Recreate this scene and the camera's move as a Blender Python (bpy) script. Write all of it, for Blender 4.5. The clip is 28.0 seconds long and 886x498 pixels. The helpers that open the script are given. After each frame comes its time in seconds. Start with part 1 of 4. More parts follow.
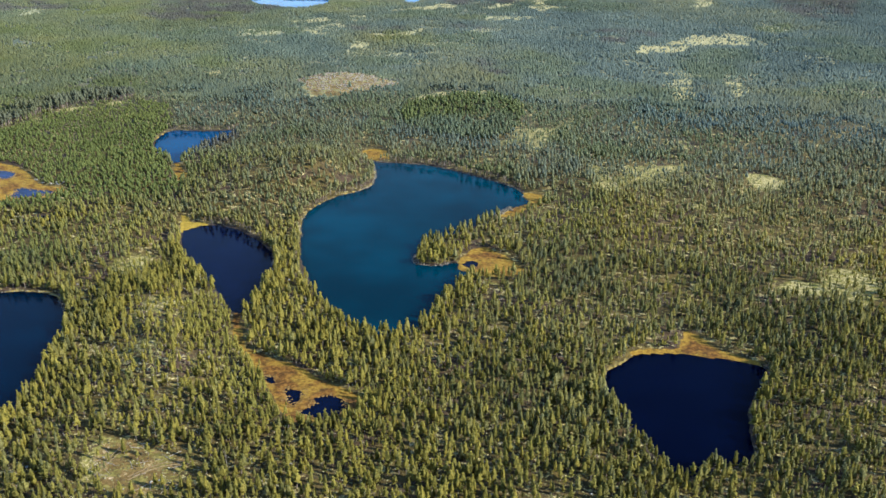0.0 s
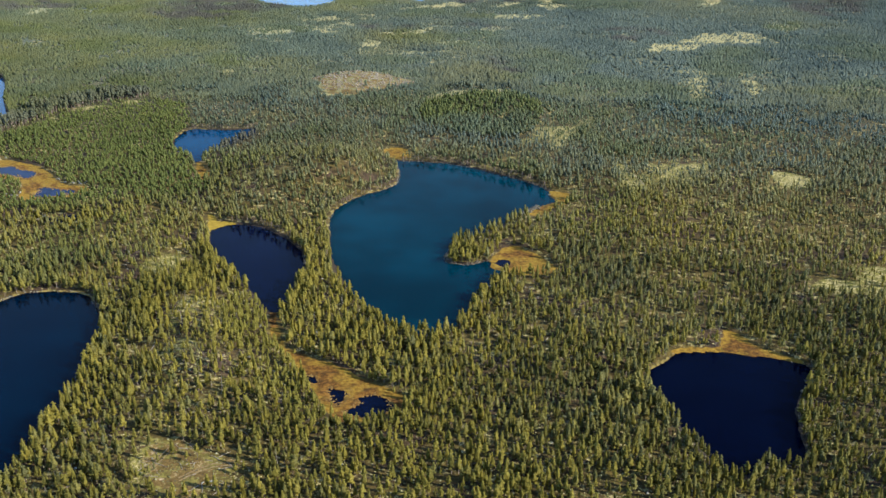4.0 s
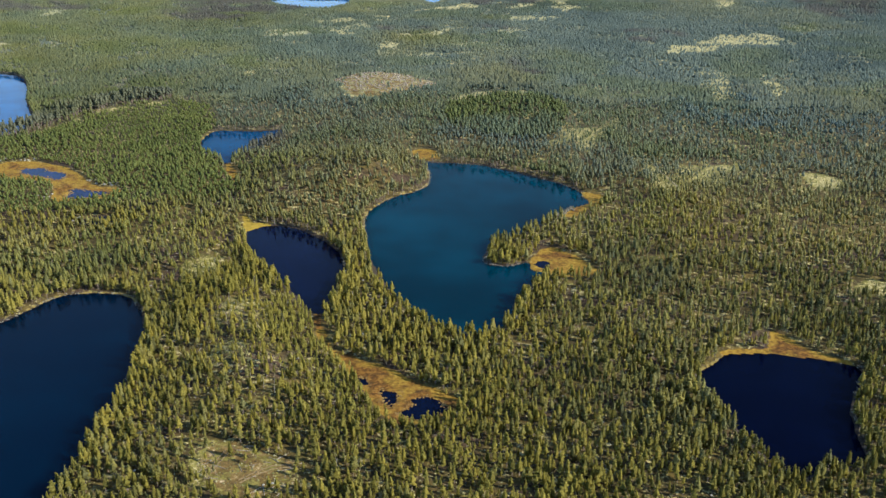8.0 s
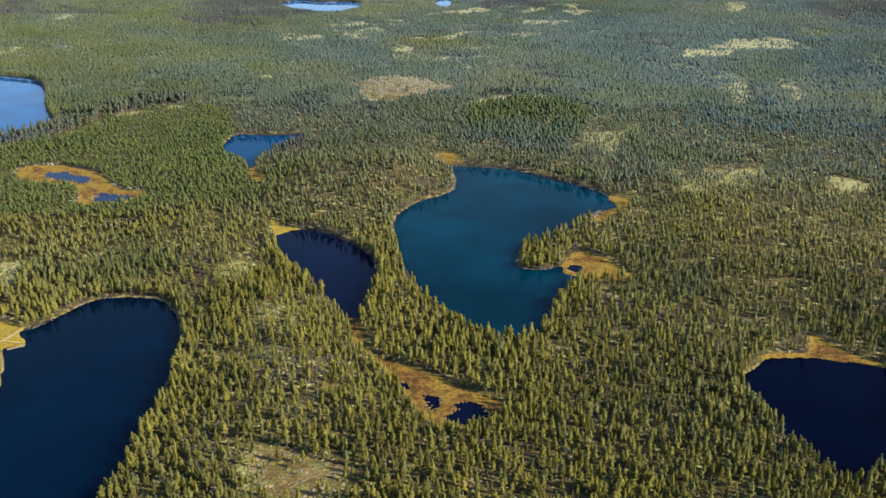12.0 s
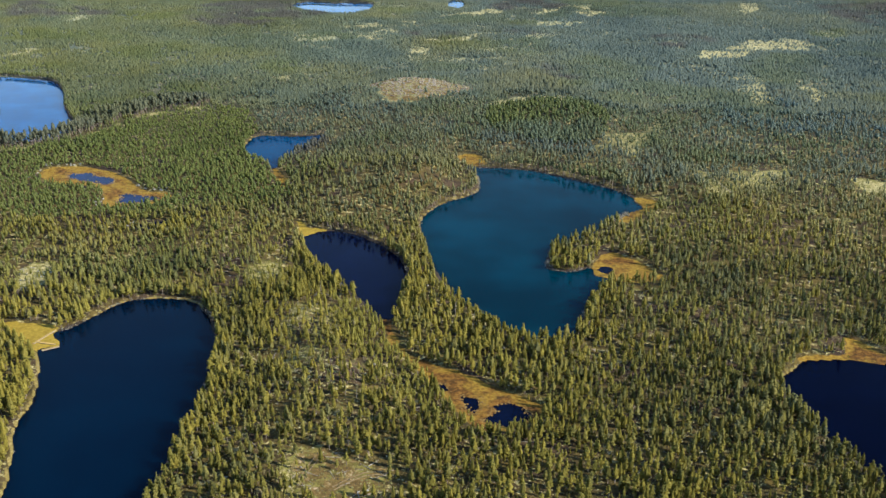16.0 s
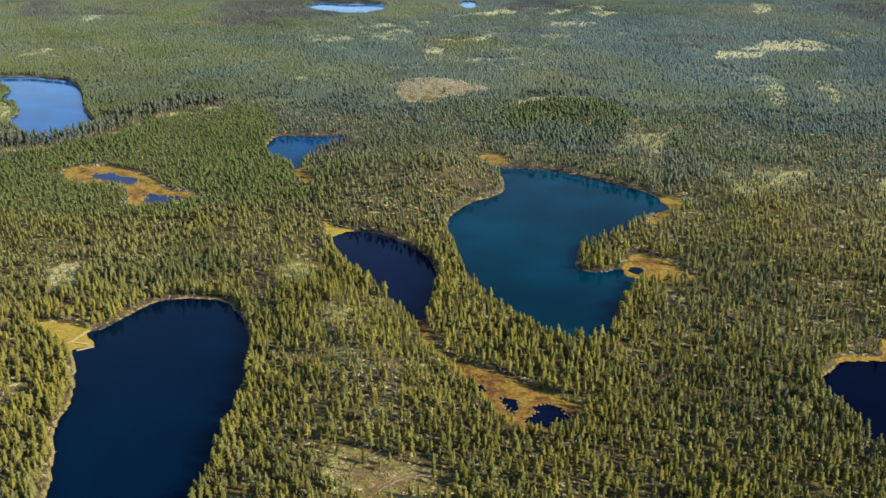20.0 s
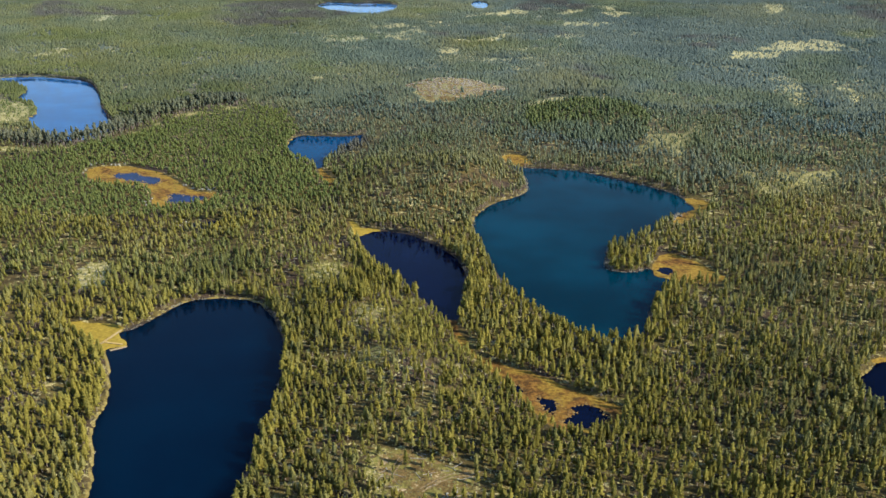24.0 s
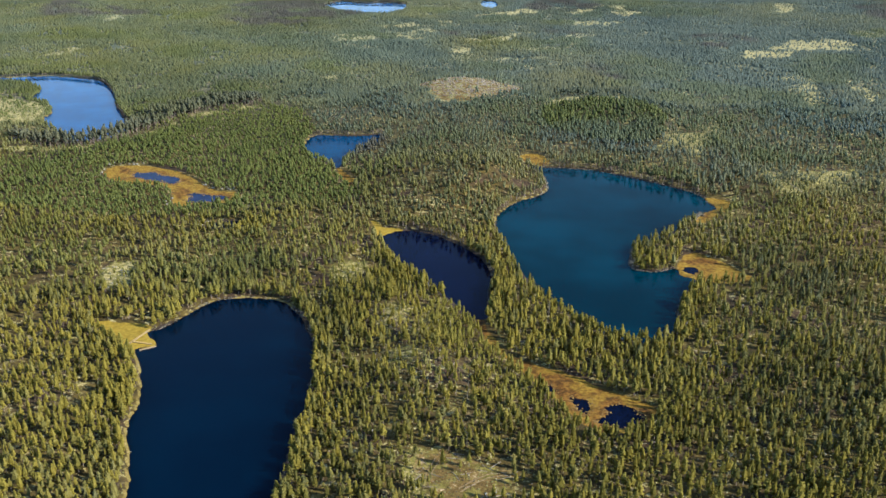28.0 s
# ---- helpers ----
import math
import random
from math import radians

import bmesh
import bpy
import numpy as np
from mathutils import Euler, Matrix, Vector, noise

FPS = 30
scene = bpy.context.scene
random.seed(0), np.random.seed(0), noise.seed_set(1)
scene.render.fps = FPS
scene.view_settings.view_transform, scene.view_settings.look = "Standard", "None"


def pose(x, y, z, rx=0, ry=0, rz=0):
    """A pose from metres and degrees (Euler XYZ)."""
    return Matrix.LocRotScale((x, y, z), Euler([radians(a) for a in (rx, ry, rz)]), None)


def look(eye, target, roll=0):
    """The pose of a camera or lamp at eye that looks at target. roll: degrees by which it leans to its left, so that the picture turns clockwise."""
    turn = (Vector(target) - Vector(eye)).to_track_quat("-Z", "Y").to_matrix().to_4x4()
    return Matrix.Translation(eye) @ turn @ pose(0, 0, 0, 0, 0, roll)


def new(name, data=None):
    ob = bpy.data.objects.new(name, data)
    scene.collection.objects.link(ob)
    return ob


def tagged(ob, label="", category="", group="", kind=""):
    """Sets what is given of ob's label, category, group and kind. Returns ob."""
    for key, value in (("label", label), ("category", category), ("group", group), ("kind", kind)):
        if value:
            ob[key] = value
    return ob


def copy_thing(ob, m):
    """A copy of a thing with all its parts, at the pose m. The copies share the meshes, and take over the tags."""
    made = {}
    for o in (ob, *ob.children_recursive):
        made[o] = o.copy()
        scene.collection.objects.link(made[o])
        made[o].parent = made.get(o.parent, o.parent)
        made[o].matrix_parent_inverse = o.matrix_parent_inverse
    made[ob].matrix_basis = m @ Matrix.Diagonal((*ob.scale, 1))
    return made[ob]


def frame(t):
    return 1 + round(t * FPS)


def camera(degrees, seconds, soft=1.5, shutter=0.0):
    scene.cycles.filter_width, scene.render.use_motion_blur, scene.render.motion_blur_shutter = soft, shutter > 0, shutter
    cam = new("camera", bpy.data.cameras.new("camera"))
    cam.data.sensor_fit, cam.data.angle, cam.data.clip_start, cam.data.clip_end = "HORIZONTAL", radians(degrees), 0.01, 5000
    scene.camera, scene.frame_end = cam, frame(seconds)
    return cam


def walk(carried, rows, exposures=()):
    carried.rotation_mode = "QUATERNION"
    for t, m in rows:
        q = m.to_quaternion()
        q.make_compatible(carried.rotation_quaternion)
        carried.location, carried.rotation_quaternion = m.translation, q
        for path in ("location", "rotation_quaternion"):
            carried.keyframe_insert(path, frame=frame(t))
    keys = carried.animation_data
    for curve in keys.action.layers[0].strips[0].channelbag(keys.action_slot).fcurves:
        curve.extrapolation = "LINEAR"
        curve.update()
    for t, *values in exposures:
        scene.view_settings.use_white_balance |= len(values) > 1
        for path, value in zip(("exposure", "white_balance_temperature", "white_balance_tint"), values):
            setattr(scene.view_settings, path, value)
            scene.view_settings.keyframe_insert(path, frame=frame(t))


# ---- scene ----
cam = camera(49.9, 28.0, soft=1.5)
PATH = [
    (0, (-12.284, 0.146, 259.045), (-12.431, 1.988, 258.281), 0.0),
    (1, (-18.405, 0.535, 258.339), (-18.547, 2.378, 257.575), 0.0),
    (2, (-24.785, 0.659, 257.871), (-24.924, 2.502, 257.106), 0.0),
    (3, (-31.421, 0.79, 257.71), (-31.558, 2.633, 256.944), 0.0),
    (6, (-52.249, -0.218, 257.877), (-52.382, 1.625, 257.111), -0.0),
    (7, (-59.045, -0.349, 257.592), (-59.178, 1.494, 256.827), -0.0),
    (8, (-65.484, -0.471, 257.299), (-65.618, 1.373, 256.536), -0.0),
    (9, (-71.645, -0.331, 257.03), (-71.779, 1.514, 256.27), -0.0),
    (10, (-77.377, -0.653, 256.987), (-77.51, 1.193, 256.228), -0.0),
    (11, (-82.352, -0.565, 256.806), (-82.487, 1.281, 256.049), -0.0),
    (12, (-87.936, -0.557, 256.514), (-88.069, 1.29, 255.759), -0.0),
    (15, (-101.864, -0.723, 256.264), (-102.002, 1.125, 255.511), -0.0),
    (16, (-106.731, -0.746, 255.959), (-106.869, 1.102, 255.207), -0.0),
    (17, (-111.472, -0.913, 255.769), (-111.611, 0.935, 255.018), 0.0),
    (18, (-116.273, -1.147, 255.975), (-116.414, 0.701, 255.223), 0.0),
    (19, (-120.901, -0.947, 255.608), (-121.043, 0.901, 254.856), 0.0),
    (20, (-125.442, -1.032, 255.36), (-125.585, 0.816, 254.609), 0.0),
    (21, (-130.227, -1.129, 255.305), (-130.371, 0.719, 254.554), 0.0),
    (24, (-143.759, -1.066, 254.465), (-143.906, 0.782, 253.715), 0.0),
    (25, (-147.603, -1.381, 254.659), (-147.751, 0.466, 253.908), -0.0),
    (26, (-151.629, -1.452, 254.604), (-151.778, 0.396, 253.854), -0.0),
    (27, (-156.05, -1.475, 254.25), (-156.198, 0.373, 253.499), 0.0),
    (28, (-160.282, -1.6, 254.136), (-160.43, 0.248, 253.385), 0.0),
]
walk(cam, [(t, look(e, g, r)) for t, e, g, r in PATH], [(0.0, 1.38, 5850, 10), (0.8, 1.20, 6050, 10), (2.0, 1.15, 6180, 10), (28.0, 1.18, 6180, 10)])

# ---- light ----
SUN_ELEVATION, SUN_AZIMUTH = radians(30), radians(106)  # azimuth clockwise from +y
to_sun = Vector((math.sin(SUN_AZIMUTH) * math.cos(SUN_ELEVATION), math.cos(SUN_AZIMUTH) * math.cos(SUN_ELEVATION), math.sin(SUN_ELEVATION)))
world = bpy.data.worlds.new("world")
scene.world = world
world.use_nodes = True
wn, wl = world.node_tree.nodes, world.node_tree.links
sky = wn.new("ShaderNodeTexSky")
sky.sky_type, sky.sun_disc = "NISHITA", False
sky.sun_elevation, sky.sun_rotation = SUN_ELEVATION, SUN_AZIMUTH
sky.altitude, sky.air_density, sky.dust_density, sky.ozone_density = 400, 1.0, 0.4, 2.0
wn["Background"].inputs["Strength"].default_value = 0.145
wl.new(sky.outputs["Color"], wn["Background"].inputs["Color"])
sun = new("sun", bpy.data.lights.new("sun", "SUN"))
sun.data.energy, sun.data.angle, sun.data.color = 4.75, radians(0.5), (1.0, 0.91, 0.77)
sun.matrix_world = look(tuple(to_sun * 900), (0, 0, 0))


# ---- materials ----
class Nodes:
    """Short hand for a node material."""

    def __init__(self, name):
        self.mat = bpy.data.materials.new(name)
        self.mat.use_nodes = True
        self.n, self.l = self.mat.node_tree.nodes, self.mat.node_tree.links
        self.bsdf = self.n["Principled BSDF"]
        self.geo = self.n.new("ShaderNodeNewGeometry").outputs["Position"]

    def set(self, **values):
        for key, value in values.items():
            key = key.replace("_", " ")
            if hasattr(value, "is_linked"):
                self.l.new(value, self.bsdf.inputs[key])
            else:
                self.bsdf.inputs[key].default_value = value
        return self

    def noise(self, size, detail=3.0, rough=0.55, squash=None, where=None):
        n = self.n.new("ShaderNodeTexNoise")
        n.inputs["Scale"].default_value, n.inputs["Detail"].default_value, n.inputs["Roughness"].default_value = 1.0 / size, detail, rough
        src = where or self.geo
        if squash:
            m = self.n.new("ShaderNodeVectorMath")
            m.operation = "MULTIPLY"
            m.inputs[1].default_value = squash
            self.l.new(src, m.inputs[0])
            src = m.outputs[0]
        self.l.new(src, n.inputs["Vector"])
        return n.outputs["Fac"]

    def attr(self, name):
        n = self.n.new("ShaderNodeAttribute")
        n.attribute_name = name
        return n.outputs["Fac"]

    def step(self, value, low, high):
        n = self.n.new("ShaderNodeMapRange")
        n.interpolation_type = "SMOOTHSTEP"
        n.inputs["From Min"].default_value, n.inputs["From Max"].default_value = low, high
        self.l.new(value, n.inputs["Value"])
        return n.outputs["Result"]

    def math(self, op, a, b):
        n = self.n.new("ShaderNodeMath")
        n.operation = op
        for i, v in enumerate((a, b)):
            if hasattr(v, "is_linked"):
                self.l.new(v, n.inputs[i])
            else:
                n.inputs[i].default_value = v
        return n.outputs[0]

    def mix(self, fac, a, b):
        n = self.n.new("ShaderNodeMix")
        n.data_type = "RGBA"
        for i, v in ((0, fac), (6, a), (7, b)):
            if hasattr(v, "is_linked"):
                self.l.new(v, n.inputs[i])
            else:
                n.inputs[i].default_value = v if i == 0 else (*v, 1)
        return n.outputs[2]

    def ramp(self, fac, *stops):
        n = self.n.new("ShaderNodeValToRGB")
        e = n.color_ramp.elements
        while len(e) < len(stops):
            e.new(0.5)
        for el, (pos, col) in zip(e, stops):
            el.position, el.color = pos, (*col, 1)
        self.l.new(fac, n.inputs["Fac"])
        return n.outputs["Color"]

    def bump(self, height, strength, distance):
        n = self.n.new("ShaderNodeBump")
        n.inputs["Strength"].default_value, n.inputs["Distance"].default_value = strength, distance
        self.l.new(height, n.inputs["Height"])
        self.l.new(n.outputs["Normal"], self.bsdf.inputs["Normal"])
        return self


def ground_material():
    k = Nodes("forest_floor")
    floor = k.ramp(k.noise(7.0, 5, 0.65), (0.30, (0.022, 0.017, 0.007)), (0.47, (0.054, 0.040, 0.012)), (0.60, (0.104, 0.076, 0.020)), (0.75, (0.170, 0.126, 0.038)))
    heath = k.ramp(k.noise(2.2, 4), (0.35, (0.024, 0.016, 0.010)), (0.65, (0.072, 0.046, 0.026)))
    floor = k.mix(k.step(k.noise(34, 3), 0.5, 0.66), floor, heath)
    # far floor fades to grey-green: haze painted into the ground colour
    far_haze = k.ramp(k.noise(9, 4, 0.6), (0.35, (0.044, 0.058, 0.040)), (0.65, (0.090, 0.108, 0.074)))
    floor = k.mix(k.attr("far_haze"), floor, far_haze)
    lichen = k.ramp(k.noise(0.9, 5, 0.8), (0.30, (0.080, 0.068, 0.020)), (0.48, (0.25, 0.210, 0.075)), (0.66, (0.60, 0.52, 0.27)))
    spots = k.step(k.noise(4.2, 4, 0.68), 0.56, 0.60)
    floor = k.mix(k.math("MULTIPLY", spots, k.step(k.noise(30, 2), 0.38, 0.55)), floor, lichen)
    # open glades: pale lichen and yellow grass
    grass = k.ramp(k.noise(4.0, 5, 0.7), (0.34, (0.032, 0.031, 0.007)), (0.5, (0.112, 0.106, 0.022)), (0.66, (0.250, 0.220, 0.052)))
    # grass of far glades is paled by the same painted haze
    grass = k.mix(k.math("MULTIPLY", k.attr("far_haze"), 0.8), grass, k.ramp(k.noise(2.6, 5, 0.8), (0.38, (0.07, 0.09, 0.045)), (0.52, (0.22, 0.23, 0.13)), (0.64, (0.50, 0.49, 0.33))))
    glade = k.mix(k.step(k.math("ADD", k.noise(2.8, 5, 0.8), k.math("MULTIPLY", k.attr("glade"), 0.165)), 0.62, 0.67), grass, lichen)
    edge = k.math("MULTIPLY", k.math("SUBTRACT", k.noise(5, 4, 0.7), 0.5), 1.8)
    col = k.mix(k.step(k.math("ADD", k.attr("glade"), edge), 0.3, 0.65), floor, glade)
    # felled area: slash and bare soil
    cut = k.ramp(k.noise(5.0, 6, 0.8), (0.3, (0.036, 0.023, 0.008)), (0.45, (0.090, 0.058, 0.017)), (0.57, (0.160, 0.105, 0.032)), (0.70, (0.45, 0.35, 0.21)))
    cut = k.mix(k.math("MULTIPLY", k.step(k.noise(8, 4, 0.7), 0.46, 0.60), 0.75), cut, grass)
    col = k.mix(k.step(k.math("ADD", k.attr("felled"), edge), 0.15, 0.45), col, cut)
    # sedge bog in autumn colours
    bog = k.ramp(k.noise(3.4, 6, 0.72), (0.30, (0.020, 0.011, 0.004)), (0.45, (0.066, 0.030, 0.006)), (0.56, (0.155, 0.074, 0.012)), (0.72, (0.25, 0.145, 0.028)))
    gold = k.ramp(k.noise(2.0, 5, 0.7), (0.3, (0.095, 0.048, 0.006)), (0.55, (0.228, 0.140, 0.018)), (0.75, (0.330, 0.235, 0.044)))
    bog = k.mix(k.step(k.math("ADD", k.attr("gold"), k.math("MULTIPLY", k.math("SUBTRACT", k.noise(16, 4), 0.5), 1.6)), 0.35, 0.65), bog, gold)
    bog = k.mix(k.math("MULTIPLY", k.step(k.noise(8, 3, 0.6, (1, 1.8, 1)), 0.54, 0.66), 0.65), bog, (0.055, 0.030, 0.009))
    dry_sedge = k.ramp(k.noise(2.5, 5, 0.7), (0.3, (0.150, 0.102, 0.012)), (0.7, (0.340, 0.245, 0.032)))
    bog = k.mix(k.math("MULTIPLY", k.step(k.attr("gold"), 0.88, 0.99), 0.9), bog, dry_sedge)
    small = k.math("MULTIPLY", edge, 0.5)
    col = k.mix(k.step(k.math("ADD", k.attr("bog"), small), 0.35, 0.6), col, bog)
    # shore: bank darkened with painted tree shade and reflection, or pale dry grass and stones
    bank_shade = k.ramp(k.noise(1.5, 4, 0.7), (0.35, (0.012, 0.009, 0.007)), (0.65, (0.050, 0.037, 0.027)))
    col = k.mix(k.math("MULTIPLY", k.step(k.math("ADD", k.attr("bank"), small), 0.4, 0.7), 0.95), col, bank_shade)
    sand = k.ramp(k.noise(1.6, 4, 0.7), (0.3, (0.085, 0.068, 0.018)), (0.5, (0.185, 0.142, 0.040)), (0.7, (0.320, 0.245, 0.085)))
    col = k.mix(k.step(k.math("ADD", k.attr("shore"), small), 0.4, 0.7), col, sand)
    col = k.mix(k.step(k.attr("bed"), 0.1, 0.6), col, (0.022, 0.016, 0.009))
    k.set(Base_Color=col, Roughness=0.95, Specular_IOR_Level=0.15)
    return k.bump(k.noise(0.9, 5, 0.75), 0.8, 0.5).mat


def water_material(name, deep, tint, size=60, gloss=0.5):
    k = Nodes(name)
    body = k.mix(k.step(k.noise(size, 3), 0.35, 0.7), deep, tint)
    k.set(Base_Color=body, Roughness=0.045, IOR=1.333, Specular_IOR_Level=gloss)
    k.bsdf.subsurface_method = "BURLEY"  # light spreads through the water before it comes back
    k.set(Subsurface_Weight=1.0, Subsurface_Radius=(1.0, 1.0, 1.0), Subsurface_Scale=14.0)
    return k.bump(k.noise(1.5, 3, 0.6, (1, 2.2, 1)), 0.045, 0.25).mat


def foliage_material(name, single=False):
    """Needles: tone runs from dark to light trees, cool from pine to spruce and to the haze painted into far trees,
    fresh to young growth.
    """
    k = Nodes(name)
    tone = k.n.new("ShaderNodeObjectInfo").outputs["Random"] if single else k.attr("tone")
    pine = k.ramp(tone, (0.0, (0.109, 0.104, 0.024)), (0.5, (0.217, 0.194, 0.033)), (1.0, (0.356, 0.300, 0.051)))
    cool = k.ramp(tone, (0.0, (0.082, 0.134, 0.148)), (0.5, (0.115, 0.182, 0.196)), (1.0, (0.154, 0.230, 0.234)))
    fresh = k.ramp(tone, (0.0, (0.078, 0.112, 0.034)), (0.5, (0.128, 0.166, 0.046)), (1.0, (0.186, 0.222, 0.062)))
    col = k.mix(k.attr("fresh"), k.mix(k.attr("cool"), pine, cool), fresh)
    col = k.mix(k.attr("bare"), col, k.ramp(tone, (0.0, (0.078, 0.076, 0.080)), (1.0, (0.140, 0.135, 0.138))))
    needles = k.noise(0.55, 4, 0.75)
    col = k.mix(k.math("MULTIPLY", k.step(needles, 0.60, 0.36), 0.5), col, (0.040, 0.044, 0.016))
    col = k.mix(k.math("MULTIPLY", k.step(needles, 0.50, 0.68), 0.4), col, (0.27, 0.25, 0.085))
    k.set(Base_Color=col, Roughness=0.8, Specular_IOR_Level=0.2)
    thin = k.n.new("ShaderNodeBsdfTranslucent")
    k.l.new(col, thin.inputs["Color"])
    both = k.n.new("ShaderNodeMixShader")
    both.inputs[0].default_value = 0.57
    k.l.new(k.bsdf.outputs[0], both.inputs[1])
    k.l.new(thin.outputs[0], both.inputs[2])
    k.l.new(both.outputs[0], k.n["Material Output"].inputs["Surface"])
    return k.mat


def bark_material(name, low, high):
    k = Nodes(name)
    k.set(Base_Color=k.ramp(k.noise(0.5, 4, 0.7), (0.3, low), (0.7, high)), Roughness=0.9)
    return k.mat


GROUND = ground_material()
WATER_TEAL = water_material("teal_lake_water", (0.0001, 0.0108, 0.0195), (0.0002, 0.0236, 0.041), 120, 0.035)
WATER_BLUE = water_material("dark_blue_lake_water", (0.0001, 0.0041, 0.0128), (0.0001, 0.0061, 0.0170), 60, 0.045)
WATER_BLACK = water_material("peat_black_water", (0.0010, 0.0028, 0.0130), (0.0014, 0.0038, 0.0165), 40, 0.04)
WATER_PLUM = water_material("plum_black_water", (0.0003, 0.0011, 0.0070), (0.0004, 0.0016, 0.0092), 40, 0.02)
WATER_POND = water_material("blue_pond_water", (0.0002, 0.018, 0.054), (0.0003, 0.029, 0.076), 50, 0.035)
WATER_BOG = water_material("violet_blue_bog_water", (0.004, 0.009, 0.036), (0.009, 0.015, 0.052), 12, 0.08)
# far lakes: the bright sky reflection is put into the body colour
WATER_FAR = water_material("sky_tinted_lake_water", (0.001, 0.032, 0.105), (0.002, 0.050, 0.145), 45, 0.11)
NEEDLES = foliage_material("needles")
NEEDLES_SINGLE = foliage_material("needles_single", True)
BARK = bark_material("pine_bark", (0.08, 0.065, 0.05), (0.22, 0.175, 0.14))
GREY_WOOD = bark_material("weathered_wood", (0.13, 0.11, 0.085), (0.30, 0.265, 0.21))
STONE = bark_material("lichen_stone", (0.11, 0.11, 0.09), (0.32, 0.31, 0.25))
PLANK = bark_material("bleached_planks", (0.27, 0.18, 0.05), (0.44, 0.31, 0.10))


# ---- plan of the land (metres) ----
def outline(text):
    """A smooth closed line through the corners of a plan."""
    p = np.array([[float(v) for v in c.split(",")] for c in text.split()])
    a, b, c, d = np.roll(p, 1, 0), p, np.roll(p, -1, 0), np.roll(p, -2, 0)
    out = []
    for s in np.arange(0, 1, 0.25):
        out.append(0.5 * (2 * b + (c - a) * s + (2 * a - 5 * b + 4 * c - d) * s**2 + (3 * b - a - 3 * c + d) * s**3))
    return np.stack(out, 1).reshape(-1, 2)


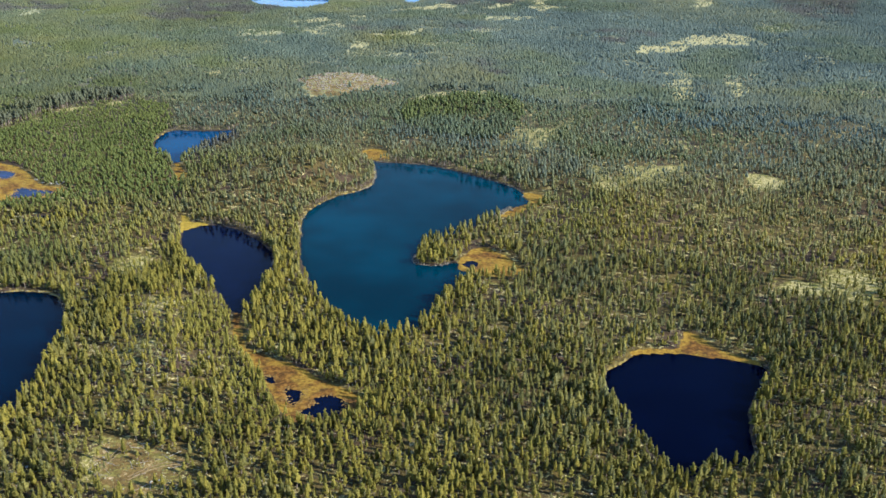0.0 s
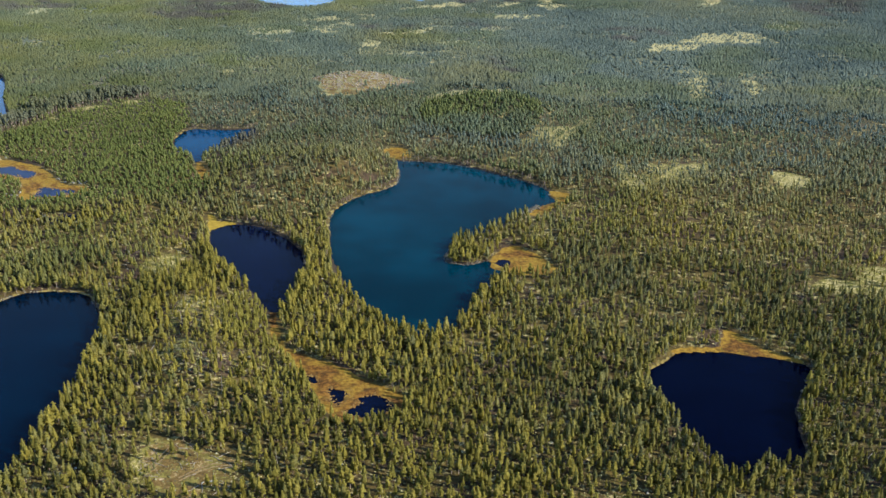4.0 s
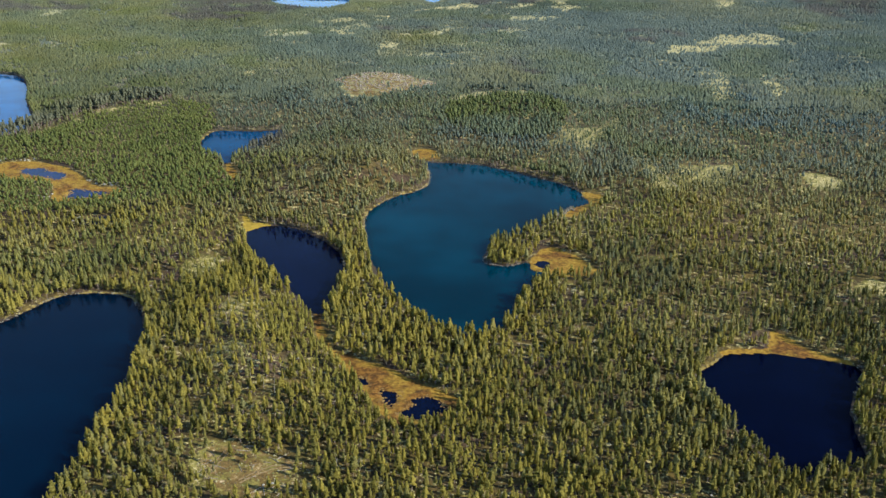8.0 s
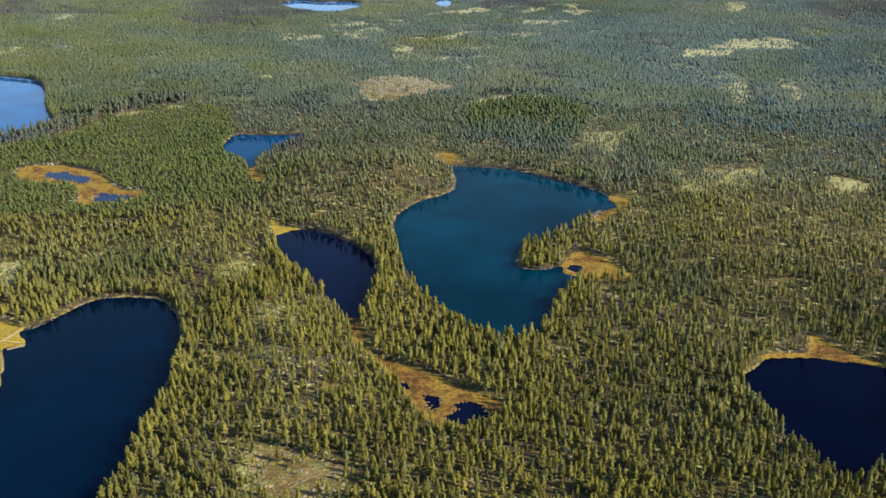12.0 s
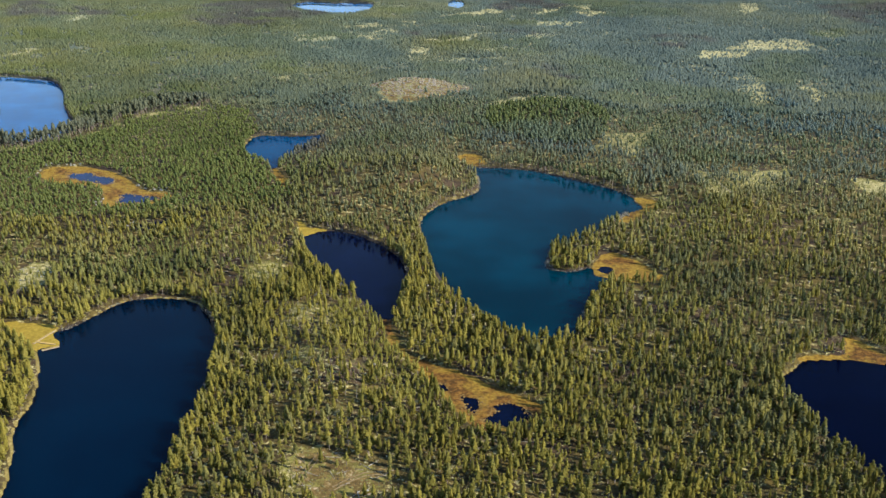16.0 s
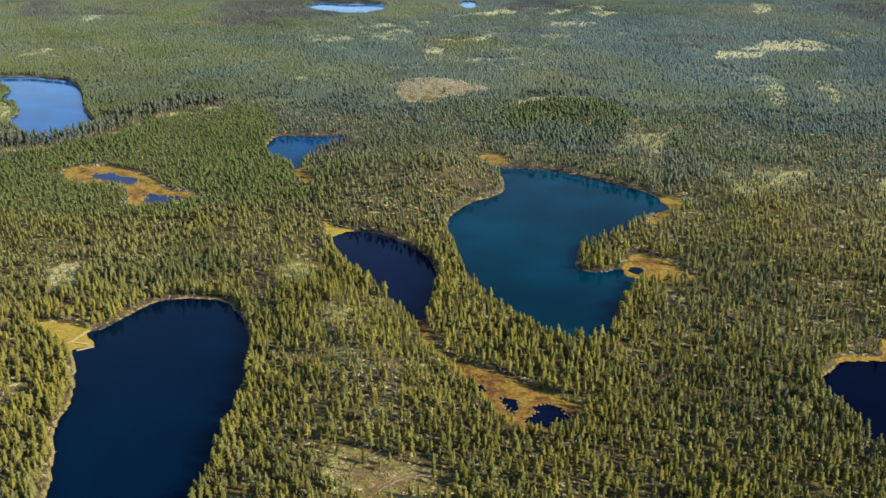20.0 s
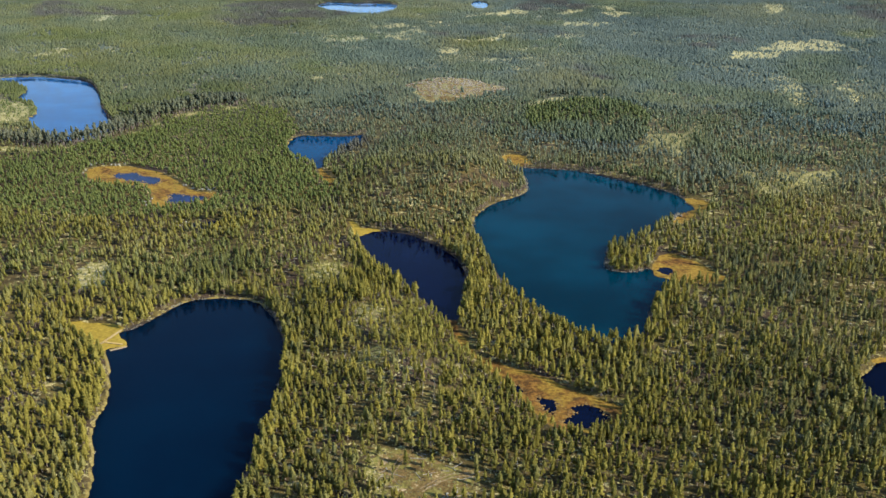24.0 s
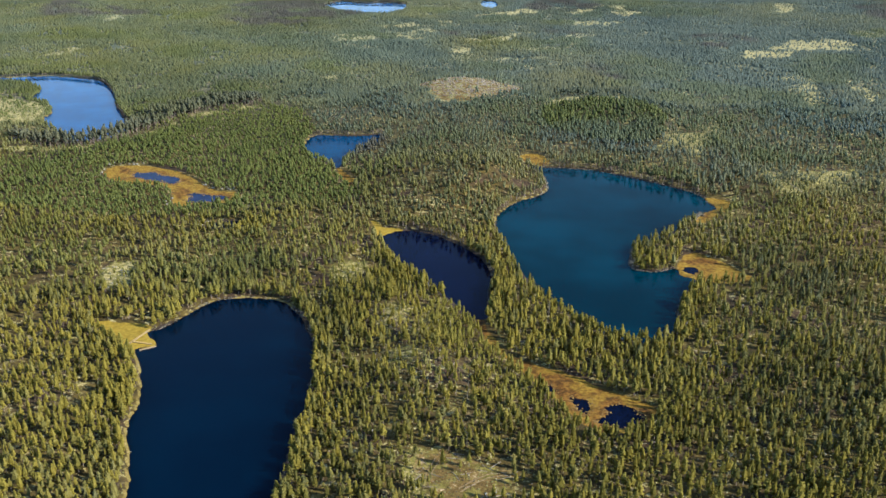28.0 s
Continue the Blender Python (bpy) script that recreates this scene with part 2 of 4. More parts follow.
LAKES = {
    "lake_teal": (WATER_TEAL, "deep teal forest lake with a curved bay, calm surface", outline(
        "-148,833 -134,825 -115,825 -89,819 -65,805 -41,788 -19,770 -6,751 -6,742 -2,732 -1,727 -8,720 -18,711 -28,696 -38,678 -51,660 -68,645 -77,634 -80,614 -80,597"
        " -64,594 -50,601 -48,589 -39,581 -52,557 -59,536 -63,514 -70,497 -80,492 -91,492 -103,499 -112,506 -121,519 -131,534 -140,551 -149,573"
        " -159,600 -169,645 -174,674 -174,693 -167,713 -155,733 -142,745 -134,760 -133,775 -135,797 -141,818")),
    "lake_narrow": (WATER_BLACK, "narrow black forest lake with dark still water", outline("-257,641 -254,648 -247,655 -236,657 -225,654 -215,648 -205,638 -196,628 -188,617 -182,606 -177,590 -174,573 -175,562 -176,550 -175,530 -175,516 -181,513 -188,519 -193,529 -200,541 -216,563 -225,574 -238,593 -248,613")),
    "lake_west": (WATER_BLUE, "large dark blue forest lake with a pale grassy shore", outline(
        "-371,460 -362,464 -363,470 -369,475 -372,482 -366,486 -361,494 -356,506 -351,518 -344,527 -333,531 -318,532 -306,529 -298,523 -285,503"
        " -276,482 -270,459 -266,438 -263,406 -263,383 -262,362 -260.5,342 -259.5,324 -259,300 -260,270 -272,246 -296,244 -312,268 -317,300 -324,328 -329,344"
        " -336,361 -342,373 -346,387 -347,401 -352,417 -361,440")),
    "lake_east": (WATER_PLUM, "black tarn with a golden sedge fringe", outline(
        "39,446 40,455 44,462 51,470 59,478 78,481 90,480 105,477 116,474 125,471 127,464 121,450 113,434 108,420 105,405 104,390 101,380 92,376 81,374"
        " 74,367 67,365 62,368 58,376 55,388 51,398 47,408 43,418 39,430")),
    "lake_pond": (WATER_POND, "small blue forest pond fringed by spruces", outline("-363,872 -366,890 -365,909 -358,918 -343,918 -326,917 -309,921 -296,926 -297,900 -305,876 -313,855 -317,836 -318,818 -323,809 -332,824 -341,836 -351,843")),
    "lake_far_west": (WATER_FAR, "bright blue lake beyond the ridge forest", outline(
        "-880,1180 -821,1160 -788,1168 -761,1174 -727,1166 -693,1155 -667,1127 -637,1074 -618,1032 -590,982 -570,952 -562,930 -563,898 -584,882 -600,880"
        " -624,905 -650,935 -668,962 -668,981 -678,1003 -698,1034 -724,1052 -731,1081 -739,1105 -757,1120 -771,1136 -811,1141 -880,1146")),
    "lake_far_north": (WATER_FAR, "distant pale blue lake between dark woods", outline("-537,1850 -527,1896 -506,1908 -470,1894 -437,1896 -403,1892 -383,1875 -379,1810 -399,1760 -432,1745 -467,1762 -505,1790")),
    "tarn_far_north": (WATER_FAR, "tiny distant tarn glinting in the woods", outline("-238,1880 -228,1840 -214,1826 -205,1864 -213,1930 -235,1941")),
    "bog_pool_a": (WATER_BOG, "blue pool in an orange bog", outline("-497,775 -497,783 -489,782 -484,786 -476,782 -472,776 -464,776 -453,771 -449,758 -453,752 -463,757 -471,759 -481,763 -490,766")),
    "bog_pool_c": (WATER_BOG, "shallow bog pool broken by hummocks", outline("-427,717 -428,727 -423,731 -415,729 -405,727 -396,726 -396,718 -402,712 -413,708 -421,706 -426,710")),
    "creek_pool_a": (WATER_BLACK, "black pool in a rust-coloured bog", outline("-131,425 -128,427 -123,426 -119,425 -118,421 -120,415 -122,411 -126,414 -128,420")),
    "creek_pool_b": (WATER_BLACK, "larger black bog pool ringed by hummocks", outline("-115,408 -112,414 -113,418 -109,421 -104,422 -99,419 -96,415 -94,411 -96,406 -98,401 -106,400 -113,402 -117,404")),
    "creek_pool_c": (WATER_BLACK, "slim black bog pool", outline("-144,439 -141,439 -138,436 -136,432 -137,430 -141,432")),
    "bay_pool": (WATER_BLACK, "little black pool in the golden bay bog", outline("-45,600 -41,604 -37,603 -36,598 -40,592 -44,594")),
    "wood_pool": (WATER_BLACK, "small dark pool hidden among pines", outline("-391,656 -386,663 -378,666 -370,668 -366,661 -369,655 -379,652 -387,652")),
}
BOGS = [(outline(b), gold) for b, gold in zip((
    "-522,775 -524,785 -521,796 -509,800 -493,800 -477,794 -466,790 -455,783 -444,772 -433,760 -421,746 -410,737 -400,735 -392,734 -387,726 -388,716 -391,707"
    " -402,704 -416,701 -425,696 -433,701 -440,717 -446,732 -453,743 -463,747 -478,749 -494,750 -510,760",
    "-172,484 -166,478 -162,468 -155,465 -147,460 -139,454 -132,452 -123,446 -116,440 -109,434 -100,429 -92,423 -87,419 -87,413 -92,404 -100,398 -107,394"
    " -116,395 -122,400 -127,406 -132,414 -136,422 -140,428 -144,436 -150,446 -157,456 -164,466 -171,478 -174,486",
    # creek channel: its low gold puts the trees' shade into the bog colour
    "-178,517 -175.5,506 -172,494 -167,482 -172,480 -176,491 -179,503 -181,512",
    "-50,598 -46,612 -41,625 -33,629 -25,622 -16,613 -9,600 -3,586 -12,580 -25,577 -39,578 -47,584 -51,591",
    "-7,747 -2,751 5,748 12,742 8,720 0,717 -5,706 -14,693 -21,692 -26,697 -16,711 -7,719 -1,725 -2,736",
    "-156,860 -147,866 -137,862 -130,847 -129,836 -139,831 -147,835 -153,842",
    "-408,489 -394,491 -374,488 -367,475 -361,470 -361,463 -371,458 -379,464 -393,474",
    "50,471 58,482 72,485 82,486 86,496 89,507 94,507 99,497 105,488 115,481 127,472 115,473 99,473 91,476 83,478 71,479 58,478",
    "-270,678 -263,671 -257,661 -250,663 -243,657 -250,654 -258,640 -262,652 -266,663",
    "-321,812 -316,805 -305,786 -297,766 -298,755 -307,770 -316,792"), (0.5, 0.36, -0.2, 0.5, 0.45, 0.5, 1.0, 0.45, 0.95, 0.35))]
GLADES = [(outline(g), strength) for g, strength in (
    ("138,1350 159,1399 194,1447 224,1473 263,1511 304,1525 342,1507 338,1468 306,1442 256,1406 222,1378 181,1353", 1.05),
    ("158,1186 175,1231 203,1258 207,1217 199,1152 187,1093 170,1064 164,1077 175,1135 172,1175", 0.8), ("261,1274 263,1256 253,1187 252,1141 244,1097 224,1043 208,1042 209,1062 227,1082 235,1140 239,1186", 0.8),
    ("48,825 62,830 68,799 70,752 58,752 52,799", 0.75), ("77,796 92,818 115,831 122,820 121,788 111,765 96,761 78,763 71,769", 0.68), ("117,828 142,841 146,822 123,807", 1.0),
    ("187,806 210,800 216,778 205,762 188,768", 0.85), ("156,573 173,583 182,577 200,599 220,606 228,597 210,544 195,551 187,559 170,559 158,565", 0.95),
    ("-258,1091 -242,1103 -225,1094 -219,1066 -234,1049 -251,1056", 1.2), ("-127,1046 -94,1076 -61,1095 -35,1105 -31,1081 -57,1066 -95,1054 -121,1028", 0.95),
    ("-31,893 -7,936 14,951 47,976 46,958 14,913 -6,887 -39,869", 0.65), ("-5,891 20,913 28,898 2,863", 0.8),
    ("-285,1363 -262,1388 -249,1443 -226,1488 -191,1490 -166,1533 -182,1462 -224,1438 -238,1398 -252,1362", 1.05), ("-234,1715 -200,1765 -160,1800 -134,1783 -159,1728 -189,1703", 1.25),
    ("-352,1503 -332,1560 -310,1573 -291,1519 -313,1475 -339,1473", 0.8), ("-459,1453 -448,1485 -388,1501 -390,1459 -438,1435", 0.6), ("-400,1580 -367,1619 -336,1616 -343,1573", 0.95),
    ("-311,1627 -295,1668 -278,1642 -289,1597", 1.1), ("3,1829 27,1872 39,1834 53,1761 29,1723 7,1757", 1.1), ("-74,1614 -58,1662 16,1688 28,1661 24,1610 13,1645 -45,1622", 0.75),
    ("-78,1768 1,1885 9,1850 -58,1756", 0.9), ("384,1620 396,1604 415,1565 388,1519 366,1561", 0.55), ("308,1846 340,1920 359,1913 350,1855 315,1800", 1.1),
    ("-853,1290 -835,1308 -809,1341 -797,1320 -821,1292", 0.9), ("-737,1174 -743,1207 -723,1197 -719,1158", 1.0), ("-774,1044 -707,1032 -675,984 -668,952 -680,940 -710,929", 0.9),
    ("-921,1620 -876,1688 -816,1666 -845,1606", 0.6), ("-405,1156 -395,1177 -382,1206 -377,1184 -396,1143", 0.8),
    ("-433,557 -433,571 -426,580 -417,577 -408,559 -407,542 -417,538 -428,546", 1.25), ("-285,585 -276,591 -267,594 -260,576 -260,555 -276,551 -285,567", 0.65),
    ("-240,510 -230,518 -218,522 -206,510 -202,485 -216,474 -231,469 -240,490", 0.62), ("-230,461 -215,466 -205,468 -204,439 -222,433", 0.5),
    ("-207,367 -202,374 -196,373 -194,357 -191,345 -193,331 -203,331 -208,348", 0.6), ("-166,640 -158,640 -147,585 -130,530 -138,530 -156,570", 0.5),
    ("-640,836 -600,836 -554,859 -528,898 -508,960 -479,993 -448,1021 -446,1027 -483,1000 -514,965 -534,902 -558,866 -602,843 -640,843", 1.2))]
FELLED = [(outline(s), strength) for s, strength in (
    ("-276,1118 -256,1147 -230,1163 -202,1168 -180,1148 -160,1137 -154,1123 -172,1103 -191,1085 -216,1060 -234,1056 -251,1066 -260,1091", 1.0),
    ("-200,362 -196,370 -190,371 -182,366 -173,362 -160,357 -156,350 -159,339 -170,330 -185,330 -193,338 -197,350", 0.56))]
CLEARINGS = [outline(s) for s in ("-215,372 -196,380 -170,370 -150,358 -150,338 -165,324 -195,324 -213,340",)]
YOUNG_STAND = outline("-640,800 -585,824 -552,860 -529,900 -511,960 -480,994 -400,1010 -345,860 -325,800 -285,722 -338,695 -379,684 -461,660 -520,668 -640,700")
SPRUCE_STAND = outline("-133,1024 -122,932 -71,900 -21,919 -5,1010 -36,1065 -87,1048")
RIDGE = outline("-660,868 -617,850 -575,856 -546,892 -520,962 -490,1000 -448,1034 -470,1062 -520,1040 -556,985 -575,930 -610,880")


BARE_STANDS = [outline(s) for s in (
    "-314,846 -306,880 -300,908 -282,916 -280,880 -296,842",
    "-722,1736 -645,1596 -574,1554 -521,1605 -453,1700 -438,1847 -405,1914 -565,1919 -683,1852", "-290,1563 -275,1509 -207,1493 -201,1536 -239,1556",
    "-120,1553 -106,1501 -62,1493 -52,1547", "-70,1295 -64,1221 -36,1196 -20,1232 -40,1274", "-156,1836 -134,1779 -51,1785 -7,1862 -48,1940 -115,1935",
    "468,1913 453,1753 516,1663 607,1833 641,2025 542,2017", "89,1505 120,1420 197,1482 189,1533 137,1539", "-1066,1824 -997,1647 -882,1642 -830,1714 -946,1809")]
FRESH_STANDS = [outline(s) for s in ("-449,1496 -429,1446 -368,1451 -342,1504 -401,1532", "366,1594 364,1540 408,1543 421,1615")]
HIGH_STAND = outline("-145,1259 -143,1109 -125,1080 -80,1085 -34,1110 -38,1163 -63,1247 -108,1281")
CREEK_BANK = outline("-217,540 -207,537 -191,525 -179,495 -165,462 -153,440 -143,421 -129,398 -126,388 -142,399 -157,417 -175,445 -191,466 -203,486 -211,508")


def side(poly, p, reach=60.0):
    """Distance to a closed line, negative inside, at most reach."""
    out = np.full(len(p), reach)
    low, high = poly.min(0) - reach, poly.max(0) + reach
    near = np.where(((p > low) & (p < high)).all(1))[0]
    a, b = poly, np.roll(poly, -1, 0)
    ab = b - a
    for some in np.array_split(near, max(1, len(near) // 4000)):
        q = p[some][:, None]
        s = np.clip(((q - a) * ab).sum(-1) / (ab * ab).sum(-1), 0, 1)
        d = np.sqrt((((q - a) - s[..., None] * ab) ** 2).sum(-1)).min(1)
        cross = (a[:, 1] > q[..., 1]) != (b[:, 1] > q[..., 1])
        dy = np.where(ab[:, 1] == 0, 1e-9, ab[:, 1])
        inside = (cross & (q[..., 0] < a[:, 0] + (q[..., 1] - a[:, 1]) / dy * ab[:, 0])).sum(1) % 2 == 1
        out[some] = np.minimum(np.where(inside, -d, d), reach)
    return out


TABLE = np.random.RandomState(5).rand(256, 256)


def value_noise(p, size, seed=0):
    q = p / size + seed * 17.31
    i = np.floor(q).astype(int)
    f = q - i
    f = f * f * (3 - 2 * f)
    x, y = i[:, 0] % 256, i[:, 1] % 256
    x1, y1 = (x + 1) % 256, (y + 1) % 256
    low = TABLE[x, y] * (1 - f[:, 0]) + TABLE[x1, y] * f[:, 0]
    high = TABLE[x, y1] * (1 - f[:, 0]) + TABLE[x1, y1] * f[:, 0]
    return low * (1 - f[:, 1]) + high * f[:, 1]


def rough_noise(p, size, seed=0):
    return (value_noise(p, size, seed) * 4 + value_noise(p, size / 2.1, seed + 3) * 2 + value_noise(p, size / 4.3, seed + 7)) / 7


def soft(v, low, high):
    s = np.clip((v - low) / (high - low), 0, 1)
    return s * s * (3 - 2 * s)


MOUNDS = ((-205, 775, 45, 11), (-175, 800, 30, 6), (-200, 452, 22, 7), (-222, 520, 22, 7), (-165, 405, 25, 5), (-60, 1030, 40, 8), (-130, 545, 18, 3), (-230, 1135, 40, 8))


def land(p):
    """For places in the plan: height, and distance to water, bog, glade and felled area."""
    ragged = (rough_noise(p, 9, 1) - 0.5) * 3.2
    water = np.full(len(p), 60.0)
    for name, (_, _, poly) in LAKES.items():
        d = side(poly, p)
        water = np.minimum(water, d + ragged * (1.5 if "pool" in name else 0.5))
    bog = np.minimum.reduce([side(b, p) for b, _ in BOGS]) + ragged * 0.9
    glade = np.zeros(len(p))  # how open the ground is
    torn = ragged * 3 + (rough_noise(p, 26, 17) - 0.5) * 48 * soft(p[:, 1], 650, 1200)
    for b, strength in GLADES:
        glade = np.maximum(glade, soft(-side(b, p) - torn, -6, 6) * strength)
    glade = np.clip(glade * (0.35 + 1.25 * rough_noise(p, 15, 14)), 0, 1)
    x, y = p[:, 0], p[:, 1]
    east = soft(x, -110, -20) * soft(y, 600, 720) * (1 - soft(y, 950, 1100)) * (1 - soft(x, 180, 330))
    fields = np.maximum(east, 0.6 * soft(y, 300, 330) * (1 - soft(y, 600, 700)))
    glade = np.maximum(glade, 0.75 * fields * soft(rough_noise(p * (0.7, 1.0), 5.5, 91), 0.61, 0.70))
    north = soft(y, 1230, 1330) * soft(x, -520, -300) * (1 - soft(x, 0, 100))
    glade = np.maximum(glade, 0.6 * north * soft(rough_noise(p * (0.45, 1.0), 34, 93), 0.60, 0.67))
    felled = np.max([soft(-side(b, p) - ragged * 2, -5, 5) * strength for b, strength in FELLED], 0)
    hills = (rough_noise(p, 170, 2) - 0.3) * 9 + (rough_noise(p, 40, 4) - 0.4) * 3
    for x, y, reach, rise in MOUNDS:
        hills = hills + rise * np.exp(-((p[:, 0] - x) ** 2 + (p[:, 1] - y) ** 2) / (2 * reach**2))
    dry = soft(np.minimum(water, bog + 4), 3, 55)
    height = np.where(water < 0, np.maximum(water * 0.35, -3), 0.25 + 0.5 * soft(water, 0, 6)) + dry * np.maximum(hills, 0)
    height = np.where((bog < 0) & (water > 0), 0.16 + 0.25 * rough_noise(p, 3.5, 8), height)
    return height, water, bog, glade, felled


def mesh_from(name, verts, faces, materials, index=None, floats=None):
    """A mesh from arrays; all faces have the same number of corners."""
    me = bpy.data.meshes.new(name)
    verts, faces = np.asarray(verts, np.float32), np.asarray(faces, np.int32)
    n, c = faces.shape
    me.vertices.add(len(verts))
    me.vertices.foreach_set("co", verts.ravel())
    me.loops.add(n * c)
    me.loops.foreach_set("vertex_index", faces.ravel())
    me.polygons.add(n)
    me.polygons.foreach_set("loop_start", np.arange(n, dtype=np.int32) * c)
    for m in materials:
        me.materials.append(m)
    if index is not None:
        me.polygons.foreach_set("material_index", np.asarray(index, np.int32))
    for key, values in (floats or {}).items():
        me.attributes.new(key, "FLOAT", "POINT").data.foreach_set("value", np.asarray(values, np.float32))
    me.update(calc_edges=True)
    return me


# ---- ground: one sheet to the horizon ----
CENTRE = np.array([-85.0, -40.0])
LEFT, RIGHT = radians(-44), radians(33)


PALE_SHORES = ((-172, 690, 48), (-148, 742, 26), (-134, 775, 26), (-340, 524, 34), (-310, 532, 20), (-350, 420, 45), (-335, 360, 45), (-322, 310, 40),
               (48, 470, 18), (-362, 905, 22), (-800, 1168, 60), (-668, 985, 40))


def pale_shore(p):
    out = np.zeros(len(p))
    for x, y, reach in PALE_SHORES:
        out = np.maximum(out, 1 - soft(np.hypot(p[:, 0] - x, p[:, 1] - y), reach * 0.7, reach * 1.25))
    return out


def bog_gold(p):
    """Sedge is yellowest along the dry rim of a bog."""
    out = np.zeros(len(p))
    for b, g in BOGS:
        d = side(b, p)
        out = np.maximum(out, (d < 6) * (g + 0.22 * soft(d, -7, -1)))
    return np.minimum(out, 1)


def build_ground():
    rings = np.concatenate([[0.01, 40, 90, 150, 200, 250], np.geomspace(290, 2350, 390), [2700, 3300, 4200, 5500, 7500]])
    turns = np.concatenate([np.linspace(LEFT, RIGHT, 330), np.linspace(RIGHT, LEFT + 2 * math.pi, 44)[1:-1]])
    a, r = np.meshgrid(turns, rings)
    p = np.stack([CENTRE[0] + r.ravel() * np.sin(a.ravel()), CENTRE[1] + r.ravel() * np.cos(a.ravel())], 1)
    height, water, bog, glade, felled = land(p)
    m, n = len(rings), len(turns)
    i, j = np.meshgrid(np.arange(m - 1), np.arange(n), indexing="ij")
    k = (j + 1) % n
    faces = np.stack([i * n + j, i * n + k, (i + 1) * n + k, (i + 1) * n + j], -1).reshape(-1, 4)[:, ::-1]
    floats = {
        "bog": soft(-bog, -3, 3), "gold": bog_gold(p), "glade": glade, "felled": felled,
        "bank": (1 - soft(water, 2.0, 4.4)) * soft(bog, -2, 3) * (1 - 0.85 * pale_shore(p)),
        "shore": (1 - soft(water, 0.7, 2.5)) * soft(water, -1.5, 0.2) * pale_shore(p) * soft(bog, -2, 2), "bed": soft(-water, 0.2, 2), "far_haze": soft(p[:, 1], 700, 1400)}
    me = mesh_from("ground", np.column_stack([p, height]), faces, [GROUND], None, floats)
    me.polygons.foreach_set("use_smooth", np.ones(len(faces), bool))
    tagged(new("ground", me), "forest floor of heather and pale lichen, painted haze-green far off", "ground", kind="structure")


build_ground()


def build_water(name, material, label, poly):
    """A level sheet of water that runs a little under the shore."""
    along = np.roll(poly, -1, 0) - np.roll(poly, 1, 0)
    normal = np.stack([along[:, 1], -along[:, 0]], 1) / np.linalg.norm(along, axis=1)[:, None]
    x, y = poly[:, 0], poly[:, 1]
    if (x * np.roll(y, -1) - y * np.roll(x, -1)).sum() < 0:
        normal = -normal
    grown = poly + normal * 2.2
    bm = bmesh.new()
    face = bm.faces.new([bm.verts.new((px, py, 0.0)) for px, py in grown])
    if face.normal.z < 0 or (face.normal_update() or face.normal.z < 0):
        face.normal_flip()
    bmesh.ops.triangulate(bm, faces=[face])
    me = bpy.data.meshes.new(name)
    bm.to_mesh(me)
    bm.free()
    me.materials.append(material)
    tagged(new(name, me), label, "water", kind="structure")


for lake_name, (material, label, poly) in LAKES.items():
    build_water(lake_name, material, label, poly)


# ---- trees ----
def stem(sides, low, high, height):
    a = np.arange(sides) * 2 * math.pi / sides
    v = np.concatenate([np.column_stack([np.cos(a) * w, np.sin(a) * w, np.full(sides, z)]) for w, z in ((low, -0.05), (high, height))])
    f = []
    for i in range(sides):
        j = (i + 1) % sides
        f += [(i, j, sides + j), (i, sides + j, sides + i)]
    return v, f


def join(pieces):
    verts, faces, count = [], [], 0
    for v, f in pieces:
        verts.append(v)
        faces += [tuple(i + count for i in t) for t in f]
        count += len(v)
    return np.concatenate(verts), np.array(faces)


def plume(rng, base, wide, sides=5):
    """The dense heart of a round-topped crown."""
    a = np.arange(sides) * 2 * math.pi / sides + rng.uniform(0, 6)
    rings = []
    for h, w in ((0.25, 1.0), (0.64, 0.72)):
        r = wide * w * rng.uniform(0.8, 1.2, sides)
        rings.append(np.column_stack([np.cos(a) * r, np.sin(a) * r, base + (1 - base) * (h + rng.uniform(-0.06, 0.06, sides))]))
    v = np.concatenate([*rings, [[0, 0, 0.98]], [[0, 0, base]]])
    f = []
    for i in range(sides):
        j = (i + 1) % sides
        f += [(i, j, sides + j), (i, sides + j, sides + i), (sides + i, sides + j, 2 * sides), (j, i, 2 * sides + 1)]
    return v, f


def spindle(rng, base, wide, sides=5):
    """The dense heart of a crown."""
    a = np.arange(sides) * 2 * math.pi / sides + rng.uniform(0, 6)
    h = base + 0.42 * (1 - base) + rng.uniform(-0.05, 0.05, sides)
    ring = np.column_stack([np.cos(a) * wide, np.sin(a) * wide, h])
    v = np.concatenate([ring, [[0, 0, 0.97]], [[0, 0, base]]])
    f = []
    for i in range(sides):
        j = (i + 1) % sides
        f += [(i, j, sides), (j, i, sides + 1)]
    return v, f


def spray(rng, at, a, length, thick, rise):
    """One bough: a slim three-sided spike that points out and up."""
    out = np.array([math.cos(a) * math.cos(rise), math.sin(a) * math.cos(rise), math.sin(rise)])
    across = np.array([-math.sin(a), math.cos(a), 0])
    above = np.cross(out, across) * -1
    at = np.array(at)
    v = np.array([at + across * thick, at - across * thick, at + above * thick * 1.3, at + out * length])
    return v, [(0, 2, 3), (2, 1, 3), (1, 0, 3)]


